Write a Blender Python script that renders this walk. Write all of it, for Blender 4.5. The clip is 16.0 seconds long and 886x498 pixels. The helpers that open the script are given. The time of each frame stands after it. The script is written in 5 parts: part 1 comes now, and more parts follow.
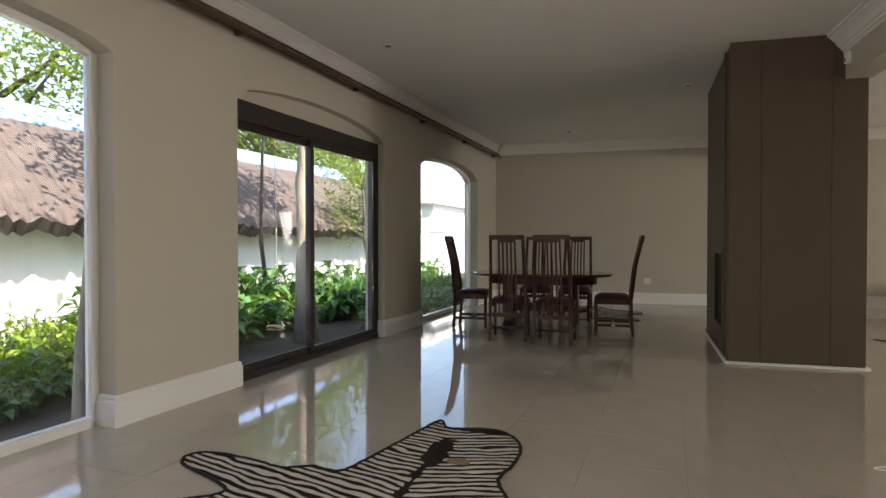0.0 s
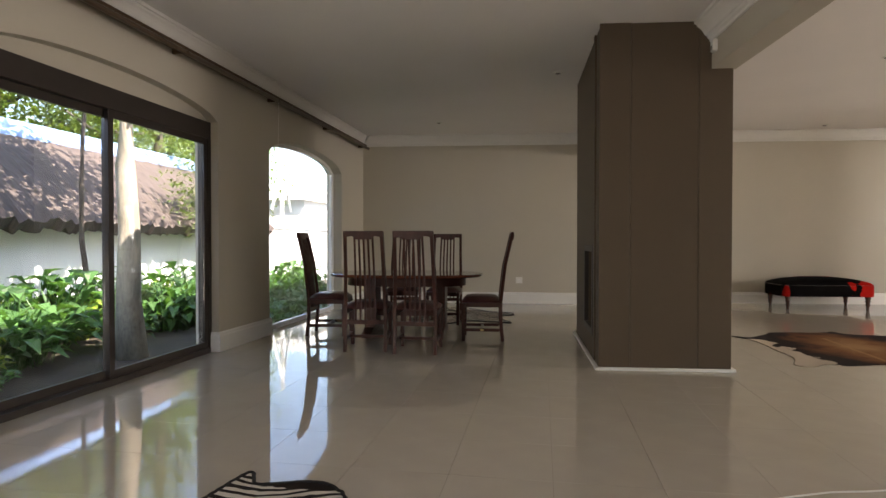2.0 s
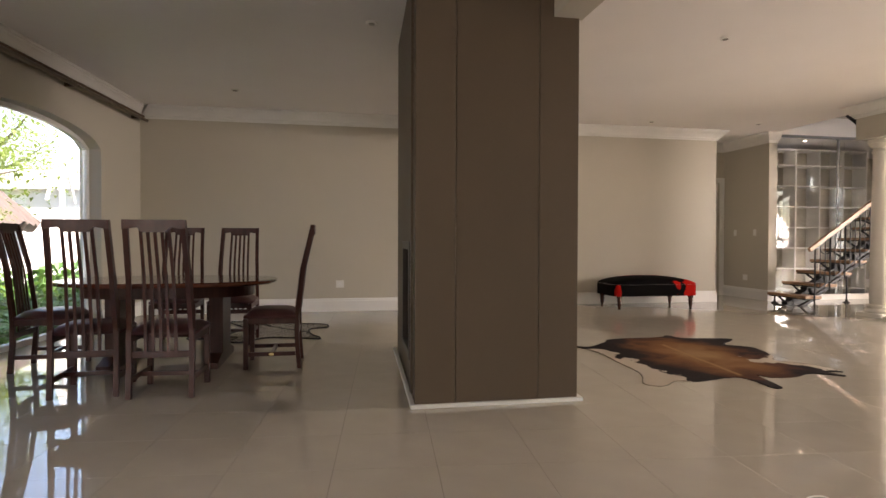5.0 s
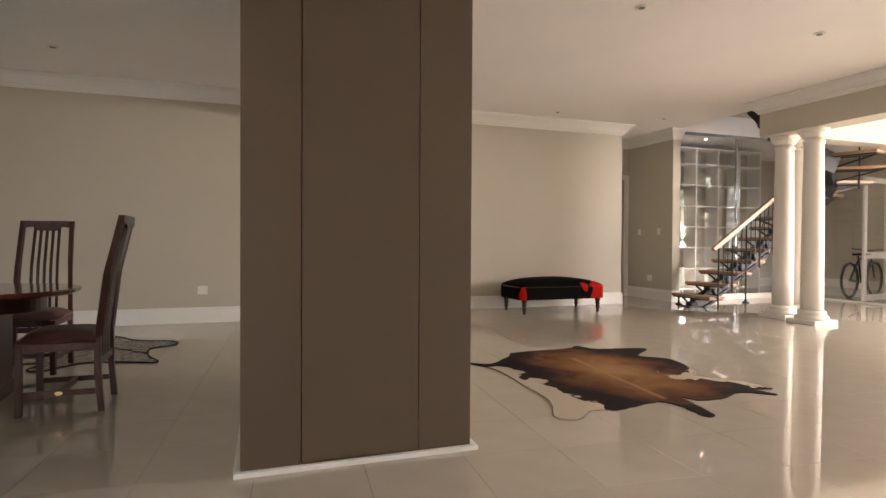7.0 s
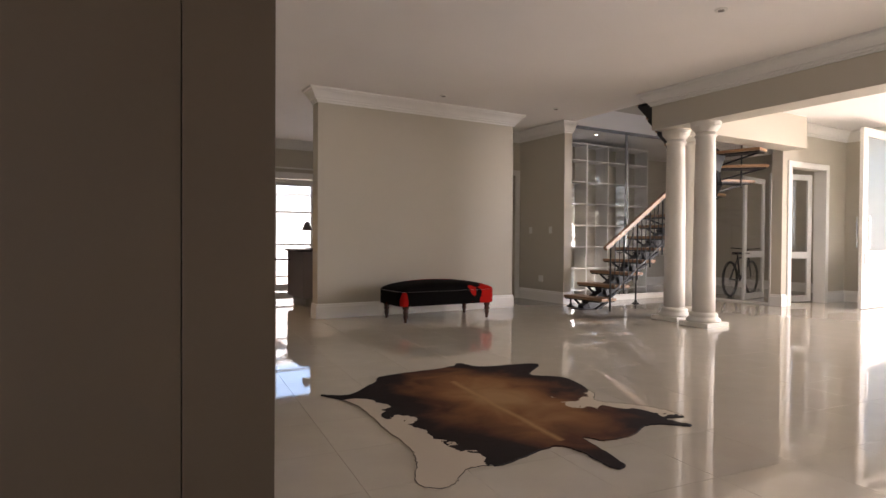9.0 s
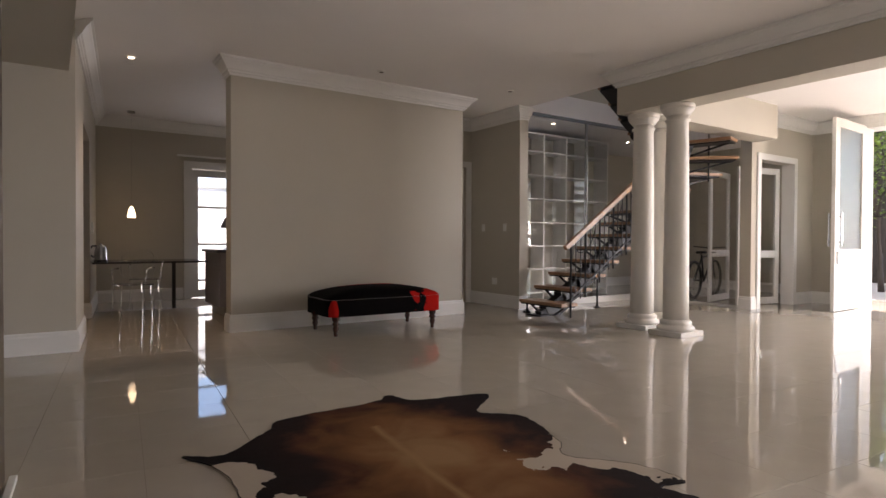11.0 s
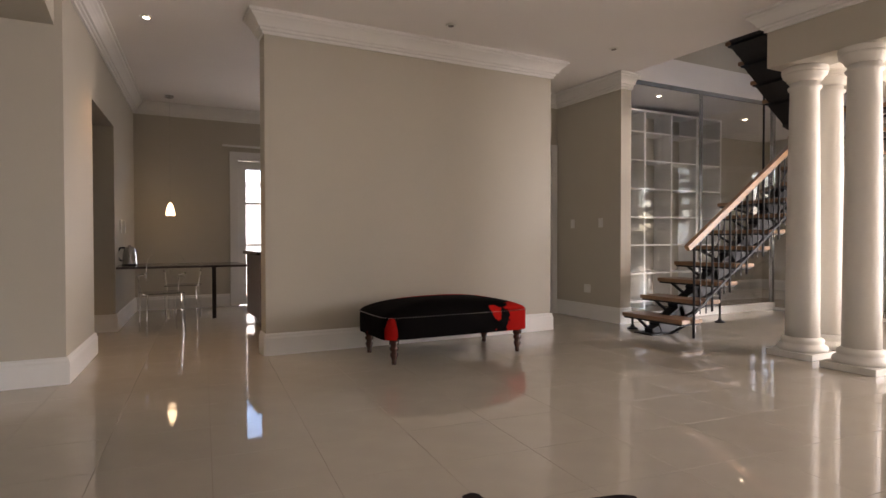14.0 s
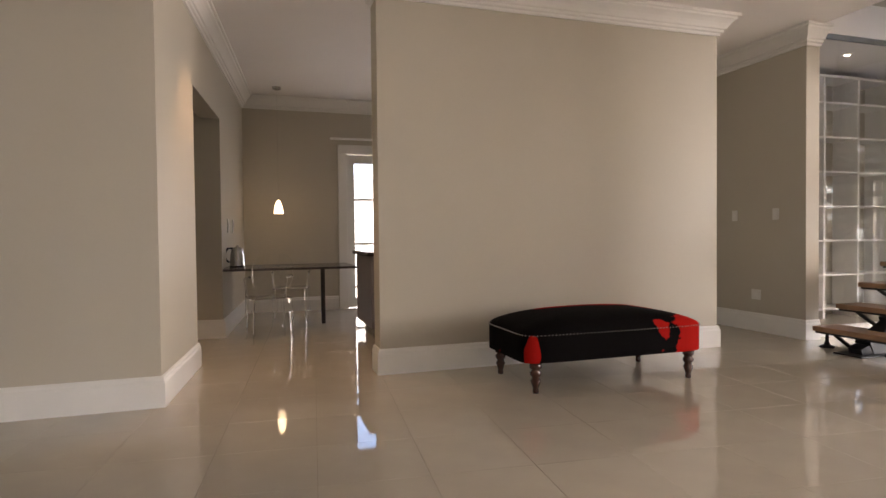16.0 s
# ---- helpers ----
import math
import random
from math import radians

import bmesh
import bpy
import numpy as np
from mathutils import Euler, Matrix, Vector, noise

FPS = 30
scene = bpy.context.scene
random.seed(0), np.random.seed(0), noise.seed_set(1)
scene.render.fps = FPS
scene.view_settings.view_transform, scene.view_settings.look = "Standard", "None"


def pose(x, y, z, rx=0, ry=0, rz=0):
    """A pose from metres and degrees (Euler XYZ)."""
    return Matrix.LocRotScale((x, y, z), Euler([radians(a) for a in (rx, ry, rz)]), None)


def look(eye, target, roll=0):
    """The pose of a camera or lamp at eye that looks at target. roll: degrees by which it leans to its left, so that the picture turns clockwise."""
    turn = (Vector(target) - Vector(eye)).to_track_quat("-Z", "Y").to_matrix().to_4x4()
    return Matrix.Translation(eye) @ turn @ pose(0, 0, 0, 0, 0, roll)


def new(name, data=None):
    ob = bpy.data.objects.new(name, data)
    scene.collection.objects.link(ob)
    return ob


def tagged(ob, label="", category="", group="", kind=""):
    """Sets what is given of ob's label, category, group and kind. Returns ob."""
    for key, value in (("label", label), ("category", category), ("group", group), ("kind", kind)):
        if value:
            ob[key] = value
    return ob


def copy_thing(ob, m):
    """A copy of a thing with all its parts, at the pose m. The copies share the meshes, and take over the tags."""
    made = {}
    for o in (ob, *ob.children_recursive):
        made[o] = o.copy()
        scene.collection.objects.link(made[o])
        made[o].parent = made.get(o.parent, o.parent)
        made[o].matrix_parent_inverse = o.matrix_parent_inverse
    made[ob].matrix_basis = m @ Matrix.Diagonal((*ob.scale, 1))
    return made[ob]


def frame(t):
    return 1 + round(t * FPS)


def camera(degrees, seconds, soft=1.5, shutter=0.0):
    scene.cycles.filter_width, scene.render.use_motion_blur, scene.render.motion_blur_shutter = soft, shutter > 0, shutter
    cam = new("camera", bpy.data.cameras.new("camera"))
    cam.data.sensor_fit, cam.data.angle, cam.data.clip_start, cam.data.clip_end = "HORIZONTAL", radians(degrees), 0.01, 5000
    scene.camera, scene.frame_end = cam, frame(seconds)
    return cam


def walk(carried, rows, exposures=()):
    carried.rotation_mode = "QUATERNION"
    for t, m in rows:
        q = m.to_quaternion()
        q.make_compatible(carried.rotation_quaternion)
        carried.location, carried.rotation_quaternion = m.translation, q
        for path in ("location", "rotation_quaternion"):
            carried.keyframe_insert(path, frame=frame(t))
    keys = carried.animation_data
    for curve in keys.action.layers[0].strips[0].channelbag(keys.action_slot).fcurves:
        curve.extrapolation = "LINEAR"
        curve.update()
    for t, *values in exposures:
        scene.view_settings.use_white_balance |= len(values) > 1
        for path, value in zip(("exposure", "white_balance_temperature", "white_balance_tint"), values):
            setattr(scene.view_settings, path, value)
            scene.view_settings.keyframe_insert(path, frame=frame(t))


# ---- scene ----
cam = camera(74.6, 16.0)
PATH = [
    (0, 0.097, 0.222, 1.164, -0.81, -0.01, 16.09),
    (0.5, 0.105, 0.448, 1.158, -0.83, -0.01, 13.29),
    (1, 0.129, 0.654, 1.152, -0.85, -0.01, 10.74),
    (1.5, 0.164, 0.856, 1.145, -0.86, -0.02, 7.52),
    (2, 0.207, 1.064, 1.138, -0.86, -0.04, 4.52),
    (2.5, 0.259, 1.282, 1.132, -0.87, -0.06, 1.63),
    (3, 0.318, 1.511, 1.125, -0.87, -0.08, -0.96),
    (3.5, 0.385, 1.751, 1.118, -0.87, -0.11, -3.41),
    (4, 0.460, 2.000, 1.111, -0.86, -0.14, -5.94),
    (4.5, 0.546, 2.253, 1.104, -0.85, -0.17, -8.42),
    (7, 1.150, 3.482, 1.077, -0.81, -0.32, -19.64),
    (7.5, 1.308, 3.708, 1.072, -0.80, -0.34, -22.27),
    (8, 1.476, 3.925, 1.069, -0.80, -0.36, -24.89),
    (8.5, 1.652, 4.136, 1.066, -0.79, -0.37, -27.15),
    (9, 1.834, 4.343, 1.063, -0.79, -0.38, -29.70),
    (9.5, 2.019, 4.547, 1.061, -0.79, -0.38, -32.04),
    (12, 2.859, 5.604, 1.059, -0.86, -0.25, -34.12),
    (12.5, 2.985, 5.832, 1.060, -0.89, -0.19, -33.47),
    (13, 3.090, 6.067, 1.062, -0.93, -0.12, -32.08),
    (13.5, 3.172, 6.307, 1.064, -0.97, -0.03, -29.99),
    (14, 3.234, 6.551, 1.067, -1.02, 0.06, -27.57),
    (14.5, 3.276, 6.797, 1.070, -1.08, 0.18, -25.05),
    (15, 3.304, 7.044, 1.073, -1.15, 0.31, -22.64),
    (15.5, 3.325, 7.290, 1.076, -1.23, 0.45, -20.27),
    (16, 3.351, 7.535, 1.079, -1.31, 0.61, -17.70),
]
walk(cam, [(t, pose(x, y, z, 90 + pitch, roll, yaw)) for t, x, y, z, pitch, roll, yaw in PATH],
     exposures=[(0.0, 2.1, 6850, 12), (1.5, 2.3, 6950, 14), (3.5, 2.4, 7050, 18), (4.5, 2.55, 7200, 20), (7.0, 2.9, 7100, 20), (8.5, 2.45, 6750, 21), (9.5, 2.08, 6500, 21), (12.0, 1.78, 6400, 20), (14.5, 2.45, 6800, 22), (16.0, 2.65, 6850, 20)])

# ---- light ----
SUN_DIR = Vector((0.74, -0.42, 1.10)).normalized()
world = bpy.data.worlds.new("sky")
scene.world = world
world.use_nodes = True
wn = world.node_tree.nodes
sky = wn.new("ShaderNodeTexSky")
sky.sky_type, sky.sun_disc = "NISHITA", False
sky.sun_elevation = math.asin(SUN_DIR.z)
sky.sun_rotation = math.atan2(SUN_DIR.x, SUN_DIR.y)
world.node_tree.links.new(sky.outputs[0], wn["Background"].inputs[0])
wn["Background"].inputs[1].default_value = 0.15
sun = new("sun", bpy.data.lights.new("sun", "SUN"))
sun.data.energy, sun.data.angle, sun.data.color = 4.8, radians(0.5), (1.0, 0.95, 0.87)
sun.matrix_world = look(SUN_DIR * 30, (0, 0, 0))



def fill_light(name, m, w, h, power):
    """An added area lamp that stands in for the sky's light at an opening."""
    o = new(name, bpy.data.lights.new(name, "AREA"))
    o.data.shape, o.data.size, o.data.size_y, o.data.energy, o.data.color = "RECTANGLE", w, h, power, (1.0, 0.965, 0.93)
    o.matrix_world = m


# added fill lamps, all out of view, to brighten the rooms
fill_light("terrace_opening_light", look((8.46, 2.2, 1.4), (5.5, 2.2, 0)), 2.0, 2.5, 4)
fill_light("garden_opening_light", look((-3.25, -1.3, 1.3), (0, -1.5, 1.3)), 3.0, 2.2, 24)
fill_light("entrance_side_light", look((13.5, 5.6, 1.7), (11.6, 5.6, 0)), 2.4, 2.2, 115)
fill_light("kitchen_opening_light", look((6.6, 16.28, 1.58), (6.2, 14.0, 0.9)), 1.1, 1.15, 5)

# ---- materials ----
def mat(name, col, rough=0.6, vary=0.08, scale=6.0, fine=120.0, bump=0.05, metal=0.0, coat=0.0, rnd=0.0, stretch=(1, 1, 1), spec=0.5):
    m = bpy.data.materials.new(name)
    m.use_nodes = True
    nt, lk = m.node_tree.nodes, m.node_tree.links
    b = nt["Principled BSDF"]
    b.inputs["Roughness"].default_value, b.inputs["Metallic"].default_value = rough, metal
    b.inputs["Coat Weight"].default_value, b.inputs["Specular IOR Level"].default_value = coat, spec
    tc, mp = nt.new("ShaderNodeTexCoord"), nt.new("ShaderNodeMapping")
    mp.inputs["Scale"].default_value = stretch
    lk.new(tc.outputs["Object"], mp.inputs["Vector"])
    n1, n2 = nt.new("ShaderNodeTexNoise"), nt.new("ShaderNodeTexNoise")
    n1.inputs["Scale"].default_value, n1.inputs["Detail"].default_value = scale, 4
    n2.inputs["Scale"].default_value, n2.inputs["Detail"].default_value = fine, 3
    for n in (n1, n2):
        lk.new(mp.outputs[0], n.inputs["Vector"])
    mix = nt.new("ShaderNodeMath")
    mix.operation = "MULTIPLY_ADD"
    lk.new(n2.outputs["Fac"], mix.inputs[0])
    mix.inputs[1].default_value = 0.4
    lk.new(n1.outputs["Fac"], mix.inputs[2])
    fac = mix.outputs[0]
    if rnd:
        oi, ad = nt.new("ShaderNodeObjectInfo"), nt.new("ShaderNodeMath")
        ad.operation = "MULTIPLY_ADD"
        lk.new(oi.outputs["Random"], ad.inputs[0])
        ad.inputs[1].default_value = rnd
        lk.new(fac, ad.inputs[2])
        fac = ad.outputs[0]
    ramp = nt.new("ShaderNodeValToRGB")
    ramp.color_ramp.elements[0].position, ramp.color_ramp.elements[1].position = 0.35, 1.05
    ramp.color_ramp.elements[0].color = (*[c * (1 - vary) for c in col], 1)
    ramp.color_ramp.elements[1].color = (*[min(1, c * (1 + vary)) for c in col], 1)
    lk.new(fac, ramp.inputs[0])
    lk.new(ramp.outputs[0], b.inputs["Base Color"])
    if bump:
        bp = nt.new("ShaderNodeBump")
        bp.inputs["Strength"].default_value, bp.inputs["Distance"].default_value = bump, 0.01
        lk.new(mix.outputs[0], bp.inputs["Height"])
        lk.new(bp.outputs[0], b.inputs["Normal"])
    return m


def glass_mat(name, tint=(1, 1, 1), ior=1.45):
    m = bpy.data.materials.new(name)
    m.use_nodes = True
    b = m.node_tree.nodes["Principled BSDF"]
    b.inputs["Base Color"].default_value = (*tint, 1)
    b.inputs["Roughness"].default_value, b.inputs["IOR"].default_value = 0.0, ior
    b.inputs["Transmission Weight"].default_value = 1.0
    return m


def glow_mat(name, col, power):
    m = bpy.data.materials.new(name)
    m.use_nodes = True
    b = m.node_tree.nodes["Principled BSDF"]
    b.inputs["Base Color"].default_value = (*col, 1)
    b.inputs["Emission Color"].default_value = (*col, 1)
    b.inputs["Emission Strength"].default_value = power
    return m


def ramp_between(m, fac, cols):
    nt, lk = m.node_tree.nodes, m.node_tree.links
    r = nt.new("ShaderNodeValToRGB")
    els = r.color_ramp.elements
    while len(els) < len(cols):
        els.new(0.5)
    for e, (p, c) in zip(els, cols):
        e.position, e.color = p, (*c, 1)
    lk.new(fac, r.inputs[0])
    lk.new(r.outputs[0], nt["Principled BSDF"].inputs["Base Color"])
    return r


WALL = mat("wall_paint", (0.508, 0.470, 0.392), 0.55, 0.03, 1.2, 60, 0.03)
WHITE = mat("white_paint", (0.78, 0.77, 0.74), 0.4, 0.03, 3, 80, 0.02)
CEIL = mat("ceiling_paint", (0.86, 0.835, 0.815), 0.75, 0.03, 1.0, 60, 0.03)
TILE = mat("polished_porcelain", (0.50, 0.45, 0.375), 0.035, 0.05, 5, 150, 0.004, rnd=0.18, spec=0.85)
GROUT = mat("grout", (0.25, 0.215, 0.17), 0.8)
BROWN = mat("fireplace_paint", (0.094, 0.067, 0.042), 0.5, 0.06, 2, 50, 0.05)
BRONZE = mat("dark_aluminium", (0.035, 0.027, 0.023), 0.4, 0.1, 8, 100, 0.02, spec=0.4)
MAHOGANY = mat("mahogany", (0.062, 0.02, 0.014), 0.36, 0.45, 3, 40, 0.03, coat=0.05, spec=0.3, stretch=(8, 8, 1))
TABLEWOOD = mat("table_mahogany", (0.15, 0.045, 0.024), 0.12, 0.4, 2, 30, 0.02, coat=0.5, stretch=(1, 9, 9))
LEATHER = mat("oxblood_leather", (0.085, 0.028, 0.026), 0.38, 0.25, 8, 140, 0.15)
BLACK = mat("black_iron", (0.018, 0.018, 0.02), 0.45, 0.2, 10, 120, 0.05, metal=0.3)
OAK = mat("oiled_oak", (0.34, 0.18, 0.075), 0.35, 0.35, 3, 40, 0.05, stretch=(1, 8, 8))
STAIROAK = mat("stair_tread_wood", (0.30, 0.17, 0.09), 0.35, 0.35, 3, 40, 0.05, stretch=(9, 1, 9))
STEEL = mat("brushed_steel", (0.5, 0.5, 0.5), 0.25, 0.1, 10, 200, 0.02, metal=1.0)
BRASS = mat("brass_rail", (0.11, 0.07, 0.04), 0.35, 0.25, 6, 90, 0.03, metal=0.5)
BRASS_BRIGHT = mat("bright_brass", (0.75, 0.6, 0.3), 0.3, 0.1, 10, 100, 0.0, metal=0.8)
GREYCAB = mat("grey_cabinet_laminate", (0.24, 0.22, 0.23), 0.4, 0.05, 4, 60, 0.01)
STONE_TOP = mat("dark_stone_top", (0.06, 0.05, 0.05), 0.15, 0.4, 20, 120, 0.01)
COLUMN = mat("column_plaster", (0.70, 0.67, 0.61), 0.5, 0.05, 3, 60, 0.04)
PLASTIC = mat("white_plastic", (0.75, 0.74, 0.70), 0.35, 0.02, 8, 90, 0.0)
GLASS = glass_mat("window_glass")
CLEAR = glass_mat("clear_acrylic", (0.98, 0.99, 0.99), 1.18)
LEGWOOD = mat("turned_dark_wood", (0.06, 0.022, 0.014), 0.25, 0.3, 8, 60, 0.03, coat=0.3)
RUBBER = mat("rubber", (0.02, 0.02, 0.02), 0.8)
LAMP_GLOW = glow_mat("lamp_glass", (1.0, 0.74, 0.42), 1.2)
BULB = glow_mat("halogen_lens", (1.0, 0.86, 0.62), 4.0)
LENS = mat("unlit_lens", (0.30, 0.29, 0.27), 0.2)
SOIL = mat("garden_soil", (0.055, 0.042, 0.03), 0.95, 0.5, 3, 40, 0.6)
PAVING = mat("entrance_paving", (0.42, 0.37, 0.31), 0.85, 0.15, 2, 40, 0.2)
PLASTER_OUT = mat("white_garden_wall", (0.78, 0.78, 0.74), 0.85, 0.12, 1.5, 30, 0.15)
THATCH = mat("thatch", (0.078, 0.059, 0.051), 0.95, 0.55, 3, 60, 0.9, stretch=(14, 1.2, 1.2))
RIDGE = mat("blue_ridge_sheet", (0.20, 0.30, 0.50), 0.5, 0.15)
BARK_PALE = mat("pale_bark", (0.30, 0.26, 0.20), 0.9, 0.7, 4, 40, 0.5, stretch=(1, 1, 0.4))
BARK = mat("dark_bark", (0.075, 0.06, 0.05), 0.95, 0.4, 8, 50, 0.6, stretch=(1, 1, 0.3))
FENCE = mat("timber_edging", (0.36, 0.29, 0.22), 0.8, 0.3, 5, 50, 0.2)


def leaf_mat(name, col, vary=0.5):
    m = mat(name, col, 0.45, 0.1, 5, 60, 0.0)
    nt, lk = m.node_tree.nodes, m.node_tree.links
    g = nt.new("ShaderNodeNewGeometry")
    ramp_between(m, g.outputs["Random Per Island"], [(0.0, [c * (1 - vary) for c in col]), (1.0, [c * (1 + vary) for c in col])])
    nt["Principled BSDF"].inputs["Subsurface Weight"].default_value = 0.0
    tr, ad = nt.new("ShaderNodeBsdfTranslucent"), nt.new("ShaderNodeMixShader")
    tr.inputs[0].default_value = (col[0] * 1.8, col[1] * 1.8, col[2] * 0.8, 1)
    ad.inputs[0].default_value = 0.35
    lk.new(nt["Principled BSDF"].outputs[0], ad.inputs[1])
    lk.new(tr.outputs[0], ad.inputs[2])
    lk.new(ad.outputs[0], nt["Material Output"].inputs[0])
    return m


LEAF = leaf_mat("broad_leaf", (0.07, 0.155, 0.045))
LEAF_LIGHT = leaf_mat("yellow_green_leaf", (0.17, 0.24, 0.03))
LEAF_TREE = leaf_mat("tree_leaf", (0.115, 0.165, 0.04))


# ---- mesh helpers ----
def part(name, bm, material, parent=None, label="", smooth=False):
    me = bpy.data.meshes.new(name)
    bm.normal_update()
    bm.to_mesh(me)
    bm.free()
    for m in (material if isinstance(material, (list, tuple)) else [material]):
        me.materials.append(m)
    if smooth:
        for p in me.polygons:
            p.use_smooth = True
    ob = new(name, me)
    ob.parent = parent
    if label:
        tagged(ob, label)
    return ob


def empty(name, m, label, category, group="", kind=""):
    ob = new(name)
    ob.matrix_world = m
    return tagged(ob, label, category, group, kind)


def box(bm, x0, y0, z0, x1, y1, z1, bevel=0.0, mi=0):
    vs = bmesh.ops.create_cube(bm, size=1)["verts"]
    for v in vs:
        v.co = Vector(((x0 + x1) / 2 + v.co.x * (x1 - x0), (y0 + y1) / 2 + v.co.y * (y1 - y0), (z0 + z1) / 2 + v.co.z * (z1 - z0)))
    fs = {f for v in vs for f in v.link_faces}
    for f in fs:
        f.material_index = mi
    if bevel:
        bmesh.ops.bevel(bm, geom=list({e for v in vs for e in v.link_edges}), offset=bevel, segments=2, affect="EDGES", profile=0.6)
    return bm


def B(*a, **k):
    return box(bmesh.new(), *a, **k)


def prism(bm, poly, a, b, axis="y"):
    """A polygon in the plane across axis, pushed out from a to b along it."""
    def at(p, d):
        return {"y": (p[0], d, p[1]), "x": (d, p[0], p[1]), "z": (p[0], p[1], d)}[axis]
    lo, hi = [bm.verts.new(at(p, a)) for p in poly], [bm.verts.new(at(p, b)) for p in poly]
    n = len(poly)
    fs = [bm.faces.new(lo), bm.faces.new(hi)]
    for i in range(n):
        fs.append(bm.faces.new((lo[i], lo[(i + 1) % n], hi[(i + 1) % n], hi[i])))
    bmesh.ops.recalc_face_normals(bm, faces=fs)
    return bm


def lathe(bm, prof, seg=20, at=(0, 0, 0)):
    rings = []
    for r, z in prof:
        rings.append([bm.verts.new((at[0] + r * math.cos(2 * math.pi * i / seg), at[1] + r * math.sin(2 * math.pi * i / seg), at[2] + z)) for i in range(seg)])
    for a, b in zip(rings, rings[1:]):
        for i in range(seg):
            bm.faces.new((a[i], a[(i + 1) % seg], b[(i + 1) % seg], b[i]))
    bm.faces.new(rings[0][::-1])
    bm.faces.new(rings[-1])
    return bm


def tube(bm, pts, r, seg=8, closed=False):
    pts = [Vector(p) for p in pts]
    n, rings = len(pts), []
    for i, p in enumerate(pts):
        a = pts[(i - 1) % n] if (i or closed) else p
        b = pts[(i + 1) % n] if (i < n - 1 or closed) else p
        q = (b - a).to_track_quat("Z", "Y")
        rr = r[i] if isinstance(r, (list, tuple)) else r
        rings.append([bm.verts.new(p + q @ Vector((rr * math.cos(2 * math.pi * k / seg), rr * math.sin(2 * math.pi * k / seg), 0))) for k in range(seg)])
    for i in range(n if closed else n - 1):
        a, b = rings[i], rings[(i + 1) % n]
        for k in range(seg):
            bm.faces.new((a[k], a[(k + 1) % seg], b[(k + 1) % seg], b[k]))
    if not closed:
        bm.faces.new(rings[0][::-1])
        bm.faces.new(rings[-1])
    return bm


def beam_between(bm, a, b, w, h):
    """A bar of section w x h from a to b."""
    a, b = Vector(a), Vector(b)
    m = Matrix.Translation((a + b) / 2) @ (b - a).to_track_quat("Z", "Y").to_matrix().to_4x4()
    vs = bmesh.ops.create_cube(bm, size=1)["verts"]
    for v in vs:
        v.co = m @ Vector((v.co.x * w, v.co.y * h, v.co.z * (b - a).length))
    return bm


def structure(name, bm, material, label, category, parent=None):
    return tagged(part(name, bm, material, parent), label, category, kind="structure")


# ---- the shell ----
CZ = 3.10                       # ceiling
BACK, PIER = 11.62, 11.99       # far walls
SKEW = math.atan2(0.766, 8.536)
WINW = pose(-2.868, 3.066, 0, 0, 0, 90 - math.degrees(SKEW))   # x along the garden wall, y outwards


def arch(s0, s1, spring, rise, n=18):
    return [(s0 + (s1 - s0) * i / n, spring + rise * (1 - (2 * i / n - 1) ** 2) ** 0.6) for i in range(n + 1)]


A0, A1, A2 = arch(-2.4, 0.06, 2.33, 0.13), arch(1.17, 3.73, 2.33, 0.17), arch(4.85, 7.42, 2.22, 0.22)
bm = bmesh.new()
for s0, s1 in ((-6.6, -6.0), (-2.8, -2.4), (0.06, 1.17), (3.73, 4.85), (7.42, 8.9)):
    box(bm, s0, 0, 0, s1, 0.26, CZ + 0.3)
for a in (A0, A1, A2):
    prism(bm, a + [(a[-1][0], CZ + 0.3), (a[0][0], CZ + 0.3)], 0, 0.26)
# lintel of an unseen opening, added to let more light in
box(bm, -6.0, 0, 2.45, -2.8, 0.26, CZ + 0.3)
wall_w = structure("wall_west", bm, WALL, "beige painted garden wall with large garden openings", "wall")
wall_w.matrix_world = WINW


def wall_box(name, x0, y0, x1, y1, z0=0.0, z1=CZ + 0.3, label="beige painted plaster wall", material=None):
    return structure(name, B(x0, y0, z0, x1, y1, z1), material or WALL, label, "wall")


wall_box("wall_back", -2.6, BACK, 2.75, BACK + 0.2)
wall_box("wall_pier", 4.25, PIER, 7.49, PIER + 0.22, label="beige painted partition wall behind the bench")
RETW = pose(2.75, BACK, 0, 0, 0, 90 - math.degrees(SKEW))     # x along the kitchen's side wall, y away from the kitchen
bm = bmesh.new()
box(bm, 0.0, 0.0, 0, 1.20, 0.2, CZ + 0.3)
box(bm, 1.20, 0.0, 2.36, 2.62, 0.2, CZ + 0.3)
box(bm, 2.62, 0.0, 0, 4.75, 0.2, CZ + 0.3)
box(bm, 2.62, 0.2, 0, 2.80, 2.2, CZ + 0.3)
box(bm, 0.2, 2.0, 0, 2.62, 2.2, CZ + 0.3)
structure("wall_return", bm, WALL, "beige wall leading to the kitchen with a recess", "wall").matrix_world = RETW


def RT(s, y=0.0):
    v = RETW @ Vector((s, y, 0))
    return (v.x, v.y)


